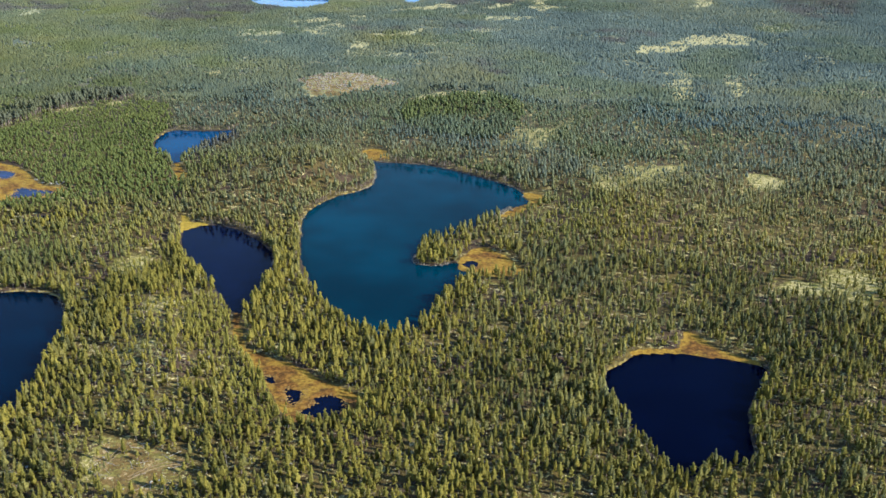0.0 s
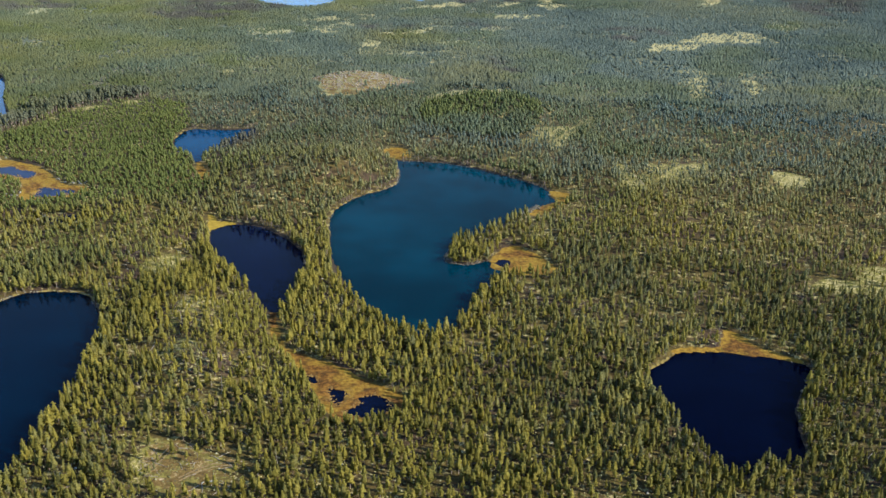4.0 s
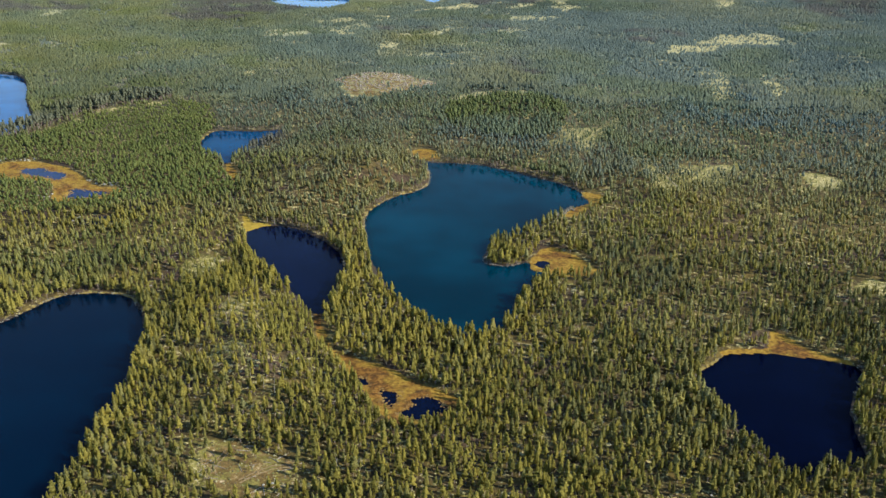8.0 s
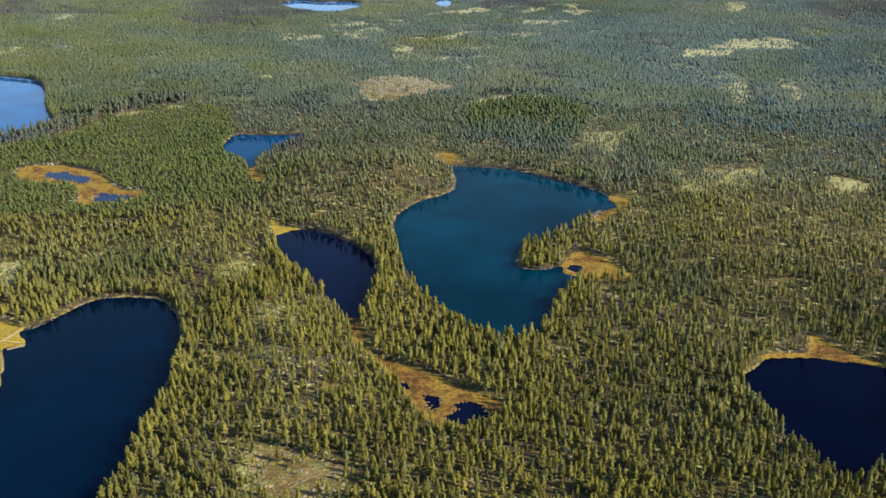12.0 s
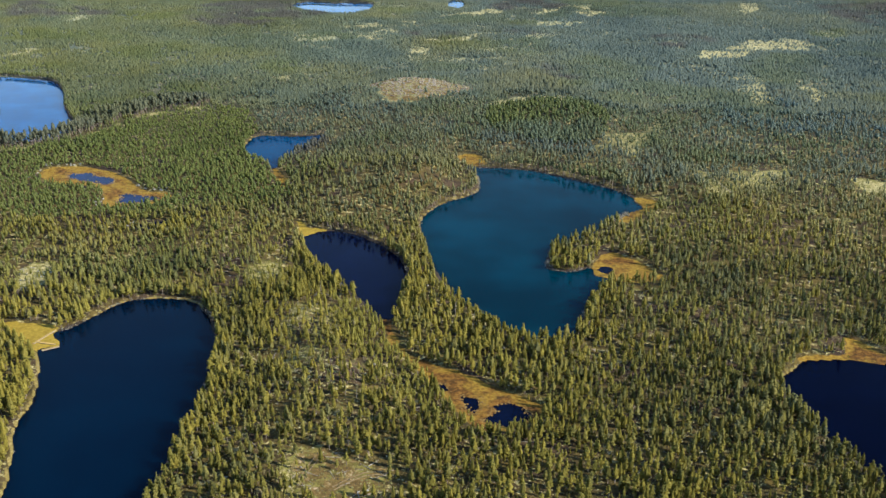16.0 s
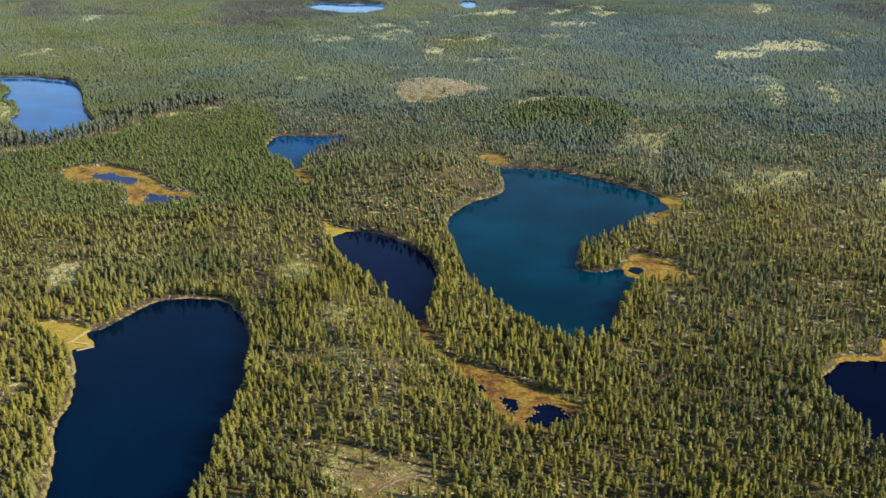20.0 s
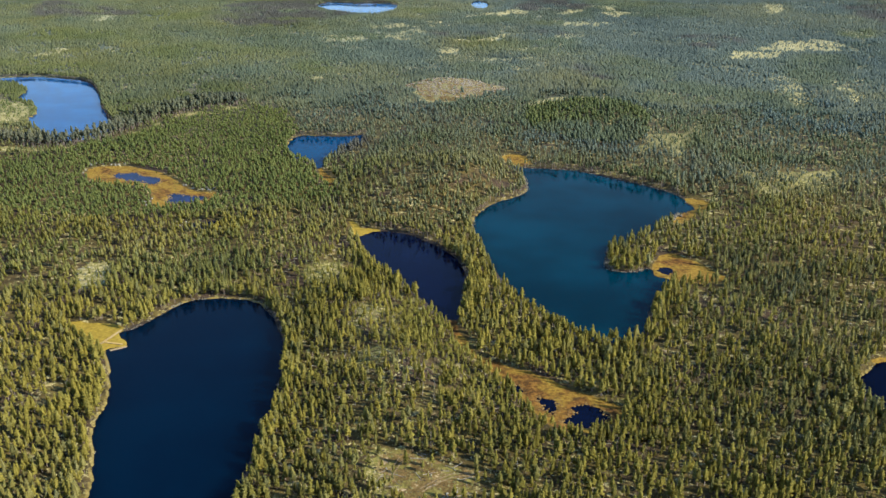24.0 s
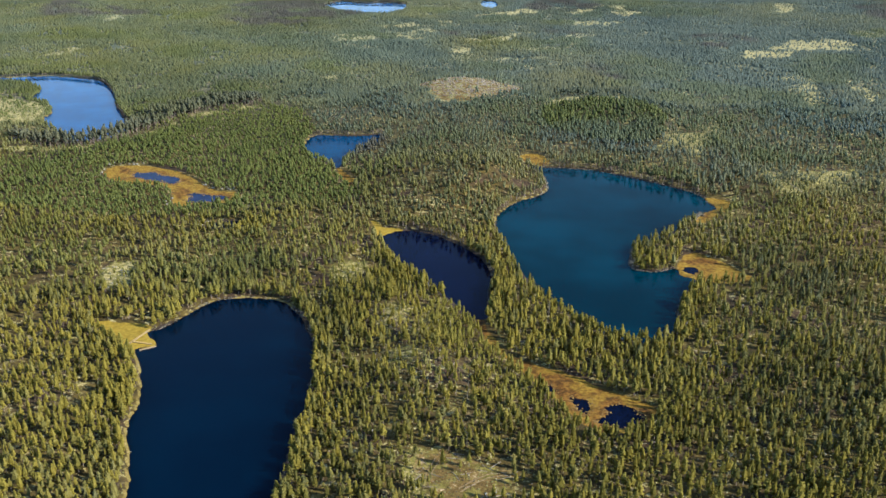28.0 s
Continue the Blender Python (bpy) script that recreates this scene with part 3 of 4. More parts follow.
def crown(rng, n, base, wide, top_round, thick):
    """Boughs set round a stem one unit high, longest low down and uneven."""
    pieces = [plume(rng, base + 0.03, wide * (0.6 if n < 30 else 0.66)) if n > 8 else spindle(rng, base + 0.04, wide * 0.7)]
    for i in range(n):
        s = (i + 0.5) / n
        h = base + (0.93 - base) * s
        reach = wide * (1 - s) ** top_round * rng.uniform(0.6, 1.35) * min(1, 0.6 + s * 3)
        a = i * 2.4 + rng.uniform(-0.5, 0.5)
        start = reach * 0.15
        rise = rng.uniform(-0.05, 0.45) + 0.55 * s
        pieces.append(spray(rng, (math.cos(a) * start, math.sin(a) * start, h - 0.02), a, reach + 0.07, thick * (1.15 - 0.55 * s), rise))
    return join(pieces)


def clump(rng, at, wide, tall):
    """One tuft of needles: an uneven eight-sided lump."""
    r = rng.uniform(0.72, 1.28, 6) * (wide, wide, wide, wide, tall, tall)
    turn = rng.uniform(0, 1.57)
    c, s = math.cos(turn), math.sin(turn)
    way = np.array([(c, s, 0), (-s, c, 0), (-c, -s, 0), (s, -c, 0), (0, 0, 1), (0, 0, -1)])
    v = way * r[:, None] + np.array(at)
    return v, [(i, (i + 1) % 4, 4) for i in range(4)] + [((i + 1) % 4, i, 5) for i in range(4)]


def tufted_crown(rng, n, base, wide, top_round, lump):
    """A pine crown of tufts round a slim heart, broad low down and blunt at the tip."""
    pieces = [spindle(rng, base + 0.02, wide * 0.75, 4)]
    for i in range(n):
        s = (i + 0.4) / n
        reach = wide * (1 - s) ** top_round * rng.uniform(0.44, 0.68) * min(1, 0.65 + s * 2)
        size = wide * lump * (1.08 - 0.5 * s) * rng.uniform(0.8, 1.2)
        a = i * 2.4 + rng.uniform(-0.4, 0.4)
        h = base + 0.06 + (0.90 - base) * s
        pieces.append(clump(rng, (math.cos(a) * reach, math.sin(a) * reach, h), size, size * rng.uniform(0.55, 0.8)))
    pieces.append(clump(rng, (0, 0, 0.9), wide * 0.3, 0.1))
    return join(pieces)


def far_crown(rng, wide, base):
    """A ragged blunt cone for trees far away."""
    n = 4
    a = np.arange(n) * 2 * math.pi / n + rng.uniform(0, 6)
    ring = np.column_stack([np.cos(a), np.sin(a), np.zeros(n)]) * rng.uniform(0.7, 1.25, (n, 1)) * wide
    ring[:, 2] = base + rng.uniform(-0.05, 0.12, n)
    v = np.concatenate([ring, [[rng.uniform(-0.03, 0.03), 0, 1.0]]])
    return v, np.array([(i, (i + 1) % n, n) for i in range(n)])


rng = np.random.RandomState(11)
NEAR_T = [(tufted_crown(rng, 9, b, w, p, 0.62), stem(3, 0.016, 0.006, 0.9)) for b, w, p in ((0.20, 0.160, 0.6), (0.14, 0.150, 0.75), (0.26, 0.170, 0.5), (0.18, 0.145, 0.7), (0.30, 0.155, 0.5))]
NEAR_T += [(crown(rng, 12, b, w, p, 0.075), stem(3, 0.016, 0.006, 0.9)) for b, w, p in ((0.10, 0.150, 0.95), (0.14, 0.155, 0.85))]
MID_T = [(tufted_crown(rng, 3, 0.18, w, p, 0.70), None) for w, p in ((0.175, 0.6), (0.155, 0.75), (0.185, 0.5), (0.14, 0.9))]
TALL_T = [(tufted_crown(rng, 4, 0.46, w, p, 0.7), stem(3, 0.022, 0.01, 0.85)) for w, p in ((0.14, 0.6), (0.12, 0.8))]
FAR_T = [(far_crown(rng, w, b), None) for w, b in ((0.21, 0.06), (0.18, 0.1), (0.24, 0.05), (0.20, 0.0), (0.16, 0.0))]


def plant(name, label, templates, some_trees, place, height, wide, tone, cool, fresh, bare):
    """Many trees in one mesh."""
    place, height, wide, tone, cool, fresh, bare = (v[some_trees] for v in (place, height, wide, tone, cool, fresh, bare))
    verts, faces, index, tones, count = [], [], [], [], 0
    pick = np.arange(len(place)) % len(templates)
    turn = rng.uniform(0, 6.3, len(place))
    lean = rng.normal(0, 0.025, (len(place), 2))
    for t, ((cv, cf), trunk) in enumerate(templates):
        sv, sf = trunk or ((), ())
        some = np.where(pick == t)[0]
        v, f = (np.concatenate([cv, sv]), np.concatenate([cf, np.array(sf) + len(cv)])) if len(sf) else (cv, cf)
        c, s = np.cos(turn[some])[:, None], np.sin(turn[some])[:, None]
        h, w = height[some][:, None], (height * wide)[some][:, None]
        z = v[None, :, 2] * h
        x = (v[None, :, 0] * c - v[None, :, 1] * s) * w + place[some, 0][:, None] + lean[some, 0][:, None] * z
        y = (v[None, :, 0] * s + v[None, :, 1] * c) * w + place[some, 1][:, None] + lean[some, 1][:, None] * z
        verts.append(np.stack([x, y, z + place[some, 2][:, None]], -1).reshape(-1, 3))
        faces.append((f[None] + count + np.arange(len(some))[:, None, None] * len(v)).reshape(-1, 3))
        index.append(np.tile(np.r_[np.zeros(len(cf), int), np.ones(len(sf), int)], len(some)))
        tones.append(np.repeat(np.stack([tone, cool, fresh, bare])[:, some], len(v), axis=1))
        count += len(some) * len(v)
    me = mesh_from(name, np.concatenate(verts), np.concatenate(faces), [NEEDLES, BARK], np.concatenate(index), dict(zip(("tone", "cool", "fresh", "bare"), np.concatenate(tones, 1))))
    me.polygons.foreach_set("use_smooth", np.full(len(me.polygons), name != "pine_forest"))
    return tagged(new(name, me), label, "trees", kind="stuff")


def scatter(low, high, gap, left=LEFT, right=RIGHT):
    """Places on an uneven grid inside the wedge of land that lies between two distances."""
    x0, x1 = CENTRE[0] + high * math.sin(left), CENTRE[0] + high * math.sin(right)
    gx, gy = np.meshgrid(np.arange(x0, x1, gap), np.arange(CENTRE[1] + low * 0.7, CENTRE[1] + high, gap))
    p = np.stack([gx.ravel(), gy.ravel()], 1) + rng.uniform(-0.75, 0.75, (gx.size, 2)) * gap
    d = p - CENTRE
    r, a = np.hypot(d[:, 0], d[:, 1]), np.arctan2(d[:, 0], d[:, 1])
    return p[(r > low) & (r <= high) & (a > left + 0.03) & (a < right - 0.03)]


def forest():
    singles = []
    for low, high, gap, templates, zone, left, right in ((330, 680, 2.52, NEAR_T, "near", -43, 33), (680, 1230, 3.1, MID_T, "mid", -39, 31), (1020, 2250, 3.0, FAR_T, "far", -36, 27)):
        p = scatter(low, high, gap, radians(left), radians(right))
        limit = 1030 + 200 * rough_noise(p, 45, 71)  # the two kinds of far trees mingle along an uneven line
        away = np.hypot(*(p - CENTRE).T)
        p = p[(away < limit) if zone == "mid" else (away >= limit) if zone == "far" else away > 0]
        z, water, bog, glade, felled = land(p)
        clear = np.minimum.reduce([side(c, p) for c in CLEARINGS])
        young, spruce, ridge = side(YOUNG_STAND, p), side(SPRUCE_STAND, p), side(RIDGE, p)
        thick = rough_noise(p, 30, 12)
        keep = 0.60 + (1.7 if zone == "far" else 1.0) * (thick - 0.5) + np.where((young < 0) | (spruce < 0) | (ridge < 0), 0.35, 0)
        keep = np.where((water < 9) | ((bog < 8) & (p[:, 1] < 480)), np.maximum(keep, 0.95), keep)
        keep = np.maximum(keep, 0.95 * soft(-side(CREEK_BANK, p), -4, 3))
        keep *= {"near": 0.85, "mid": 0.95, "far": 1.2}[zone]
        keep *= np.where(clear < 0, 0.6, 1)
        keep *= (1 - {"near": 0.72, "mid": 0.60, "far": 0.62}[zone] * glade ** 1.5) * (1 - 0.97 * np.minimum(1, felled * 1.6))
        keep *= np.where(bog < 1.5, np.where(bog > -4, 0.05, 0.004), 1) * np.where(water < 1.3 + 1.0 * pale_shore(p), 0, 1)
        ok = rng.rand(len(p)) < keep
        p, z, water, bog, glade, young, spruce, ridge = (v[ok] for v in (p, z, water, bog, glade, young, spruce, ridge))
        height = {"near": 8.1, "mid": 7.6, "far": 4.6}[zone] * (0.62 + 0.5 * rng.rand(len(p)) if zone == "far" else 0.36 + 0.88 * rng.rand(len(p)) ** 0.75) * (0.8 + 0.4 * rough_noise(p, 80, 21))
        height *= np.where(young < 0, 0.72, 1) * np.where(ridge < 0, 1.6, 1) * np.where(bog < 1.5, 0.45, 1) * (1.12 - 0.12 * soft(water, 3, 11)) * (1 - 0.4 * glade)
        tone = np.clip({"near": 0.66, "mid": 0.66, "far": 0.68}[zone] + rng.normal(0, {"near": 0.22, "mid": 0.13, "far": 0.07}[zone], len(p)) + (rough_noise(p, 60, 31) - 0.5) * 0.9 + (rough_noise(p, 230, 33) - 0.5) * (1.2 if zone == "far" else 0.3) + 0.14 * (soft(-p[:, 0], -70, 250) - 0.5) * (1 - soft(p[:, 1], 520, 700)), 0, 1)
        wide = rng.uniform(0.85, 1.3, len(p)) * {"near": 1.13, "mid": 1.13, "far": 2.05}[zone] * np.where(young < 0, 1.3, np.where(spruce < 0, 1.15, 1))
        # haze is painted in: needles turn bluer and paler with distance
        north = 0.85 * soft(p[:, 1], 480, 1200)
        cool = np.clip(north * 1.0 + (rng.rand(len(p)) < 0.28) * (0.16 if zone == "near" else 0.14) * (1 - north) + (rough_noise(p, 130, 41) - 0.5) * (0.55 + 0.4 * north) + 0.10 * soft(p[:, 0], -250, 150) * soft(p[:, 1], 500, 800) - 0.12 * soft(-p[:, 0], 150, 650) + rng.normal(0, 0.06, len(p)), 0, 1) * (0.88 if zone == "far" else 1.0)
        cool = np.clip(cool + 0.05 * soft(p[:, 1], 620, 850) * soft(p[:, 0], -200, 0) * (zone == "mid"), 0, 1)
        fresh = np.clip(np.where(young < 0, 0.95, 0) + np.where(spruce < 0, 0.45, 0) + soft(rough_noise(p, 110, 51), 0.5, 0.75) * 0.75 * soft(p[:, 1], 420, 900) * (1 - 0.6 * north) + 0.45 * north * soft(-p[:, 0], 100, 600), 0, 1)
        tone = np.clip(tone + 0.15 * soft(-p[:, 0], 300, 360) * (1 - soft(p[:, 1], 520, 640)), 0, 1)
        bank = soft(-side(CREEK_BANK, p), -4, 3)
        tone, fresh, cool = np.clip(tone + 0.4 * bank, 0, 1), np.maximum(fresh, 0.3 * bank), cool * (1 - 0.9 * bank)
        bare = np.max([soft(-side(b, p), -14, 14) for b in BARE_STANDS], 0) * soft(rough_noise(p, 40, 61), 0.3, 0.6) * 0.85
        bare = np.maximum(bare, 0.4 * (ridge < 0))
        leafy = np.max([soft(-side(b, p), -12, 12) for b in FRESH_STANDS], 0)
        fresh = np.maximum(fresh, 0.55 * soft(-p[:, 0], 230, 330) * soft(p[:, 1], 480, 600) * (1 - soft(p[:, 1], 760, 900)) * soft(rough_noise(p, 50, 81), 0.25, 0.55))
        high = soft(-side(HIGH_STAND, p), -5, 5)
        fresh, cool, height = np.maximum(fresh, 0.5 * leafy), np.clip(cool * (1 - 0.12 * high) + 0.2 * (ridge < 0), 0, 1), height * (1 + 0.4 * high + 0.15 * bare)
        height = height * (1 - 0.22 * bank)
        tone = np.clip(tone + 0.35 * soft(p[:, 0], -60, 60) * soft(p[:, 1], 560, 800) * (1 - soft(p[:, 1], 1150, 1300)) + 0.25 * north * soft(-p[:, 0], 150, 650), 0, 1)
        if zone == "mid":
            height, wide = height * (1 - 0.2 * soft(p[:, 1], 780, 1050)), wide * (1 + 0.3 * soft(p[:, 1], 780, 1050))
        tone = np.where(spruce < 0, 0.5 + 0.3 * tone, np.where(young < 0, tone + 0.1, tone))
        place = np.column_stack([p, z])
        south = np.minimum.reduce([side(LAKES[n][2], p - (0, 13)) for n in ("lake_teal", "lake_pond", "lake_far_west", "lake_narrow", "lake_far_north")])
        fringe = (water < 11) & (south < 0) & (zone != "near")
        kinds = np.where(fringe, 5, np.where(young < 0, 1, np.where(spruce < 0, 2, np.where(ridge < 0, 4, 0))))
        height = np.where(fringe, np.maximum(height, 5.5) * 1.15, height)
        rest = (place, height, wide, tone, cool, fresh, bare)
        if zone == "near":
            first = np.argsort(np.hypot(*(p - CENTRE).T))[:520]
            one = np.ones(len(p), bool)
            one[first] = False
            singles = [(place[i], height[i], wide[i]) for i in first]
            plant("pine_forest", "olive-green pine forest on heath round the lakes", templates, one, *rest)
        elif zone == "far":
            plant("distant_forest", "distant conifer forest, bluish from painted haze, reaching the horizon", templates, kinds < 4, *rest)
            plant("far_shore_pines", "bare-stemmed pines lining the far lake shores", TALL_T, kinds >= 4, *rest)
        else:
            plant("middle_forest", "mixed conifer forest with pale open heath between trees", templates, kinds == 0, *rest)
            plant("young_plantation", "dense fresh-green young pine plantation", templates, kinds == 1, *rest)
            plant("spruce_stand", "dense dark green spruce stand", templates, kinds == 2, *rest)
            plant("ridge_pines", "tall bare-stemmed pines along the felling edge", TALL_T, kinds == 4, *rest)
            plant("shore_pines", "bare-stemmed pines leaning over the north shores", TALL_T, kinds == 5, *rest)
    return singles


def tree_model(t, spruce):
    """One tree, one metre high, with trunk and crown."""
    if spruce:
        cv, cf = crown(rng, 64, 0.08, 0.155 + 0.012 * (t % 3), 0.95, 0.036)
        tree = tagged(new("spruce_tree"), "grey-green pointed spruce growing among pines", "tree", "spruces in the foreground wood")
    else:
        cv, cf = tufted_crown(rng, 34, 0.18 + 0.04 * (t % 2), 0.155 + 0.012 * (t % 4), 0.5 + 0.12 * (t % 3), 0.36)
        tree = tagged(new("pine_tree"), "olive-green pine standing on open heath", "tree", "pines in the foreground wood")
    sv, sf = stem(6, 0.018, 0.005, 0.93)
    cool = {"cool": np.full(len(cv), 0.55 if spruce else 0.0)}
    for name, v, f, m, extra in (("trunk", sv, sf, BARK, None), ("crown", cv, cf, NEEDLES_SINGLE, cool)):
        ob = new(name, mesh_from(name, v, f, [m], None, extra))
        ob.parent = tree
        ob.data.polygons.foreach_set("use_smooth", np.full(len(f), name == "trunk"))
    return tree


def single_trees(singles):
    pines, spruces = [tree_model(t, False) for t in range(6)], [tree_model(t, True) for t in range(4)]
    used = {}
    for i, (at, height, wide) in enumerate(singles):
        models = spruces if i % 26 in (1, 4, 7, 9, 12, 15, 17, 19, 21, 23, 25) else pines
        n = used[id(models)] = used.get(id(models), -1) + 1
        m = Matrix.LocRotScale(Vector(at), Euler((0, 0, i * 1.7)), None)
        tree = models[n] if n < len(models) else copy_thing(models[n % len(models)], m)
        tree.matrix_basis = m @ Matrix.Diagonal((height * wide, height * wide, height, 1))


single_trees(forest())


# ---- smaller things ----
def part(name, bm, material, parent, label=""):
    """Links a bmesh as one mesh object under a thing."""
    me = bpy.data.meshes.new(name)
    bm.to_mesh(me)
    bm.free()
    me.materials.append(material)
    ob = new(name, me)
    if parent:
        ob.parent = parent
    if label:
        tagged(ob, label)
    return ob


def ground_at(x, y):
    return float(land(np.array([[x, y]]))[0][0])


def lump_mesh(name, seed, material, flat=0.6):
    """A rounded uneven stone, one metre across."""
    r = random.Random(seed)
    bm = bmesh.new()
    bmesh.ops.create_icosphere(bm, subdivisions=1, radius=0.5)
    for v in bm.verts:
        v.co *= r.uniform(0.75, 1.2)
        v.co.z *= flat
    me = bpy.data.meshes.new(name)
    bm.to_mesh(me)
    bm.free()
    me.materials.append(material)
    return me


def log_mesh(name, seed):
    """A tapered bare trunk, one metre long, with broken branch stubs."""
    r = random.Random(seed)
    bm = bmesh.new()
    bmesh.ops.create_cone(bm, cap_ends=True, segments=7, radius1=0.022, radius2=0.009, depth=1, matrix=Matrix.Rotation(math.pi / 2, 4, "Y"))
    for i in range(4):
        at = r.uniform(-0.2, 0.45)
        m = Matrix.Translation((at, 0, 0)) @ Matrix.Rotation(r.uniform(0, 6.3), 4, "X") @ Matrix.Translation((0, 0, 0.05))
        bmesh.ops.create_cone(bm, cap_ends=True, segments=4, radius1=0.006, radius2=0.002, depth=0.1, matrix=m)
    me = bpy.data.meshes.new(name)
    bm.to_mesh(me)
    bm.free()
    me.materials.append(GREY_WOOD)
    return me


def open_places(count, seed, test, x0, x1, y0, y1):
    """Places drawn at random in a rectangle where the land passes a test."""
    r = np.random.RandomState(seed)
    p = np.column_stack([r.uniform(x0, x1, count * 40), r.uniform(y0, y1, count * 40)])
    z, water, bog, glade, felled = land(p)
    good = np.where(test(water, bog, glade, felled))[0][:count]
    return [(p[i, 0], p[i, 1], z[i]) for i in good]


def dry_open(water, bog, glade, felled):
    return (water > 4) & (bog > 3) & (glade > 0.25)


def dry(water, bog, glade, felled):
    return (water > 5) & (bog > 4)


def fallen_logs():
    meshes = [log_mesh("fallen_log", s) for s in range(4)]
    r = random.Random(3)
    spots = open_places(22, 4, dry, -200, -160, 332, 368) + open_places(240, 5, dry, -330, 160, 330, 600)
    for i, (x, y, z) in enumerate(spots):
        ob = new("fallen_log", meshes[i % 4])
        length = r.uniform(3.5, 7.5)
        ob.matrix_world = Matrix.LocRotScale((x, y, z + length * 0.018), Euler((r.uniform(0, 6), 0, r.uniform(0, 6.3))), (length, length * 1.3, length * 1.3))
        tagged(ob, "bleached grey fallen pine trunk lying on heath", "log", "fallen trunks on the heath")


def boulders():
    meshes = [lump_mesh("boulder", s, STONE) for s in range(5)]
    r = random.Random(8)
    spots = open_places(5, 14, dry, -200, -160, 332, 368) + open_places(150, 15, dry, -330, 170, 340, 620) + open_places(60, 16, dry_open, -450, -400, 530, 590)
    edge = len(spots)
    for n, (x0, x1, y0, y1, many) in enumerate(((-530, -490, 795, 808, 14), (-530, -518, 760, 790, 8), (-425, -395, 738, 752, 14), (-450, -436, 696, 735, 10), (-400, -388, 655, 664, 8), (5, 17, 1016, 1030, 4))):
        spots += open_places(many, 110 + n, lambda w, b, g, f: (b > 0.5) & (w > 1), x0, x1, y0, y1)
    for i, (x, y, z) in enumerate(spots):
        ob = new("boulder", meshes[i % 5])
        w = r.uniform(0.6, 1.7) if i < edge else r.uniform(1.3, 2.8)
        ob.matrix_world = Matrix.LocRotScale((x, y, z + w * 0.12), Euler((0, 0, r.uniform(0, 6.3))), (w, w * r.uniform(0.7, 1.3), w))
        tagged(ob, "pale lichen-covered boulder half sunk in the heath", "boulder", "boulders on the heath")


def dead_pines():
    """Standing grey dead pines with bare branches."""
    def model(seed):
        r = random.Random(seed)
        tree = new("dead_pine")
        tagged(tree, "bare grey dead pine standing among live trees", "tree", "dead standing pines")
        bm = bmesh.new()
        bmesh.ops.create_cone(bm, cap_ends=True, segments=6, radius1=0.016, radius2=0.003, depth=1, matrix=Matrix.Translation((0, 0, 0.5)))
        part("trunk", bm, GREY_WOOD, tree)
        for i in range(7):
            bm = bmesh.new()
            m = Matrix.Translation((0, 0, 0.35 + 0.09 * i)) @ Matrix.Rotation(r.uniform(0, 6.3), 4, "Z") @ Matrix.Rotation(r.uniform(0.9, 1.4), 4, "X") @ Matrix.Translation((0, 0, 0.06))
            bmesh.ops.create_cone(bm, cap_ends=True, segments=4, radius1=0.006, radius2=0.002, depth=0.14, matrix=m)
            part("branch", bm, GREY_WOOD, tree)
        return tree

    models = [model(s) for s in range(3)]
    r = random.Random(21)
    spots = open_places(45, 31, dry, -330, 170, 350, 700)
    for i, (x, y, z) in enumerate(spots):
        m = Matrix.LocRotScale((x, y, z - 0.1), Euler((r.uniform(-0.05, 0.05), r.uniform(-0.05, 0.05), r.uniform(0, 6.3))), None)
        tree = models[i] if i < 3 else copy_thing(models[i % 3], m)
        tree.matrix_basis = m @ Matrix.Scale(r.uniform(6.5, 10), 4)


def boardwalk(a, b, z, label):
    """Cross planks on two bearers over wet ground."""
    a, b = Vector((*a, z)), Vector((*b, z))
    along = (b - a).normalized()
    length = (b - a).length
    turn = math.atan2(along.y, along.x)
    thing = new("boardwalk")
    thing.matrix_world = Matrix.LocRotScale(a, Euler((0, 0, turn)), None)
    tagged(thing, label, "boardwalk", "boardwalks on the bog")
    for off in (-0.4, 0.4):
        bm = bmesh.new()
        bmesh.ops.create_cube(bm, size=1, matrix=Matrix.Translation((length / 2, off, 0.1)) @ Matrix.Diagonal((length, 0.14, 0.5, 1)))
        part("bearer", bm, GREY_WOOD, thing)
    bm = bmesh.new()
    bmesh.ops.create_cube(bm, size=1, matrix=Matrix.Diagonal((0.26, 1.35, 0.06, 1)))
    bmesh.ops.bevel(bm, geom=bm.edges[:], offset=0.012, segments=1, affect="EDGES")
    me = bpy.data.meshes.new("plank")
    bm.to_mesh(me)
    bm.free()
    me.materials.append(PLANK)
    r = random.Random(2)
    for i in range(int(length / 0.34)):
        ob = new("plank", me)
        ob.parent = thing
        ob.matrix_basis = Matrix.LocRotScale((0.2 + i * 0.34, r.uniform(-0.05, 0.05), 0.385), Euler((0, 0, r.uniform(-0.04, 0.04))), None)


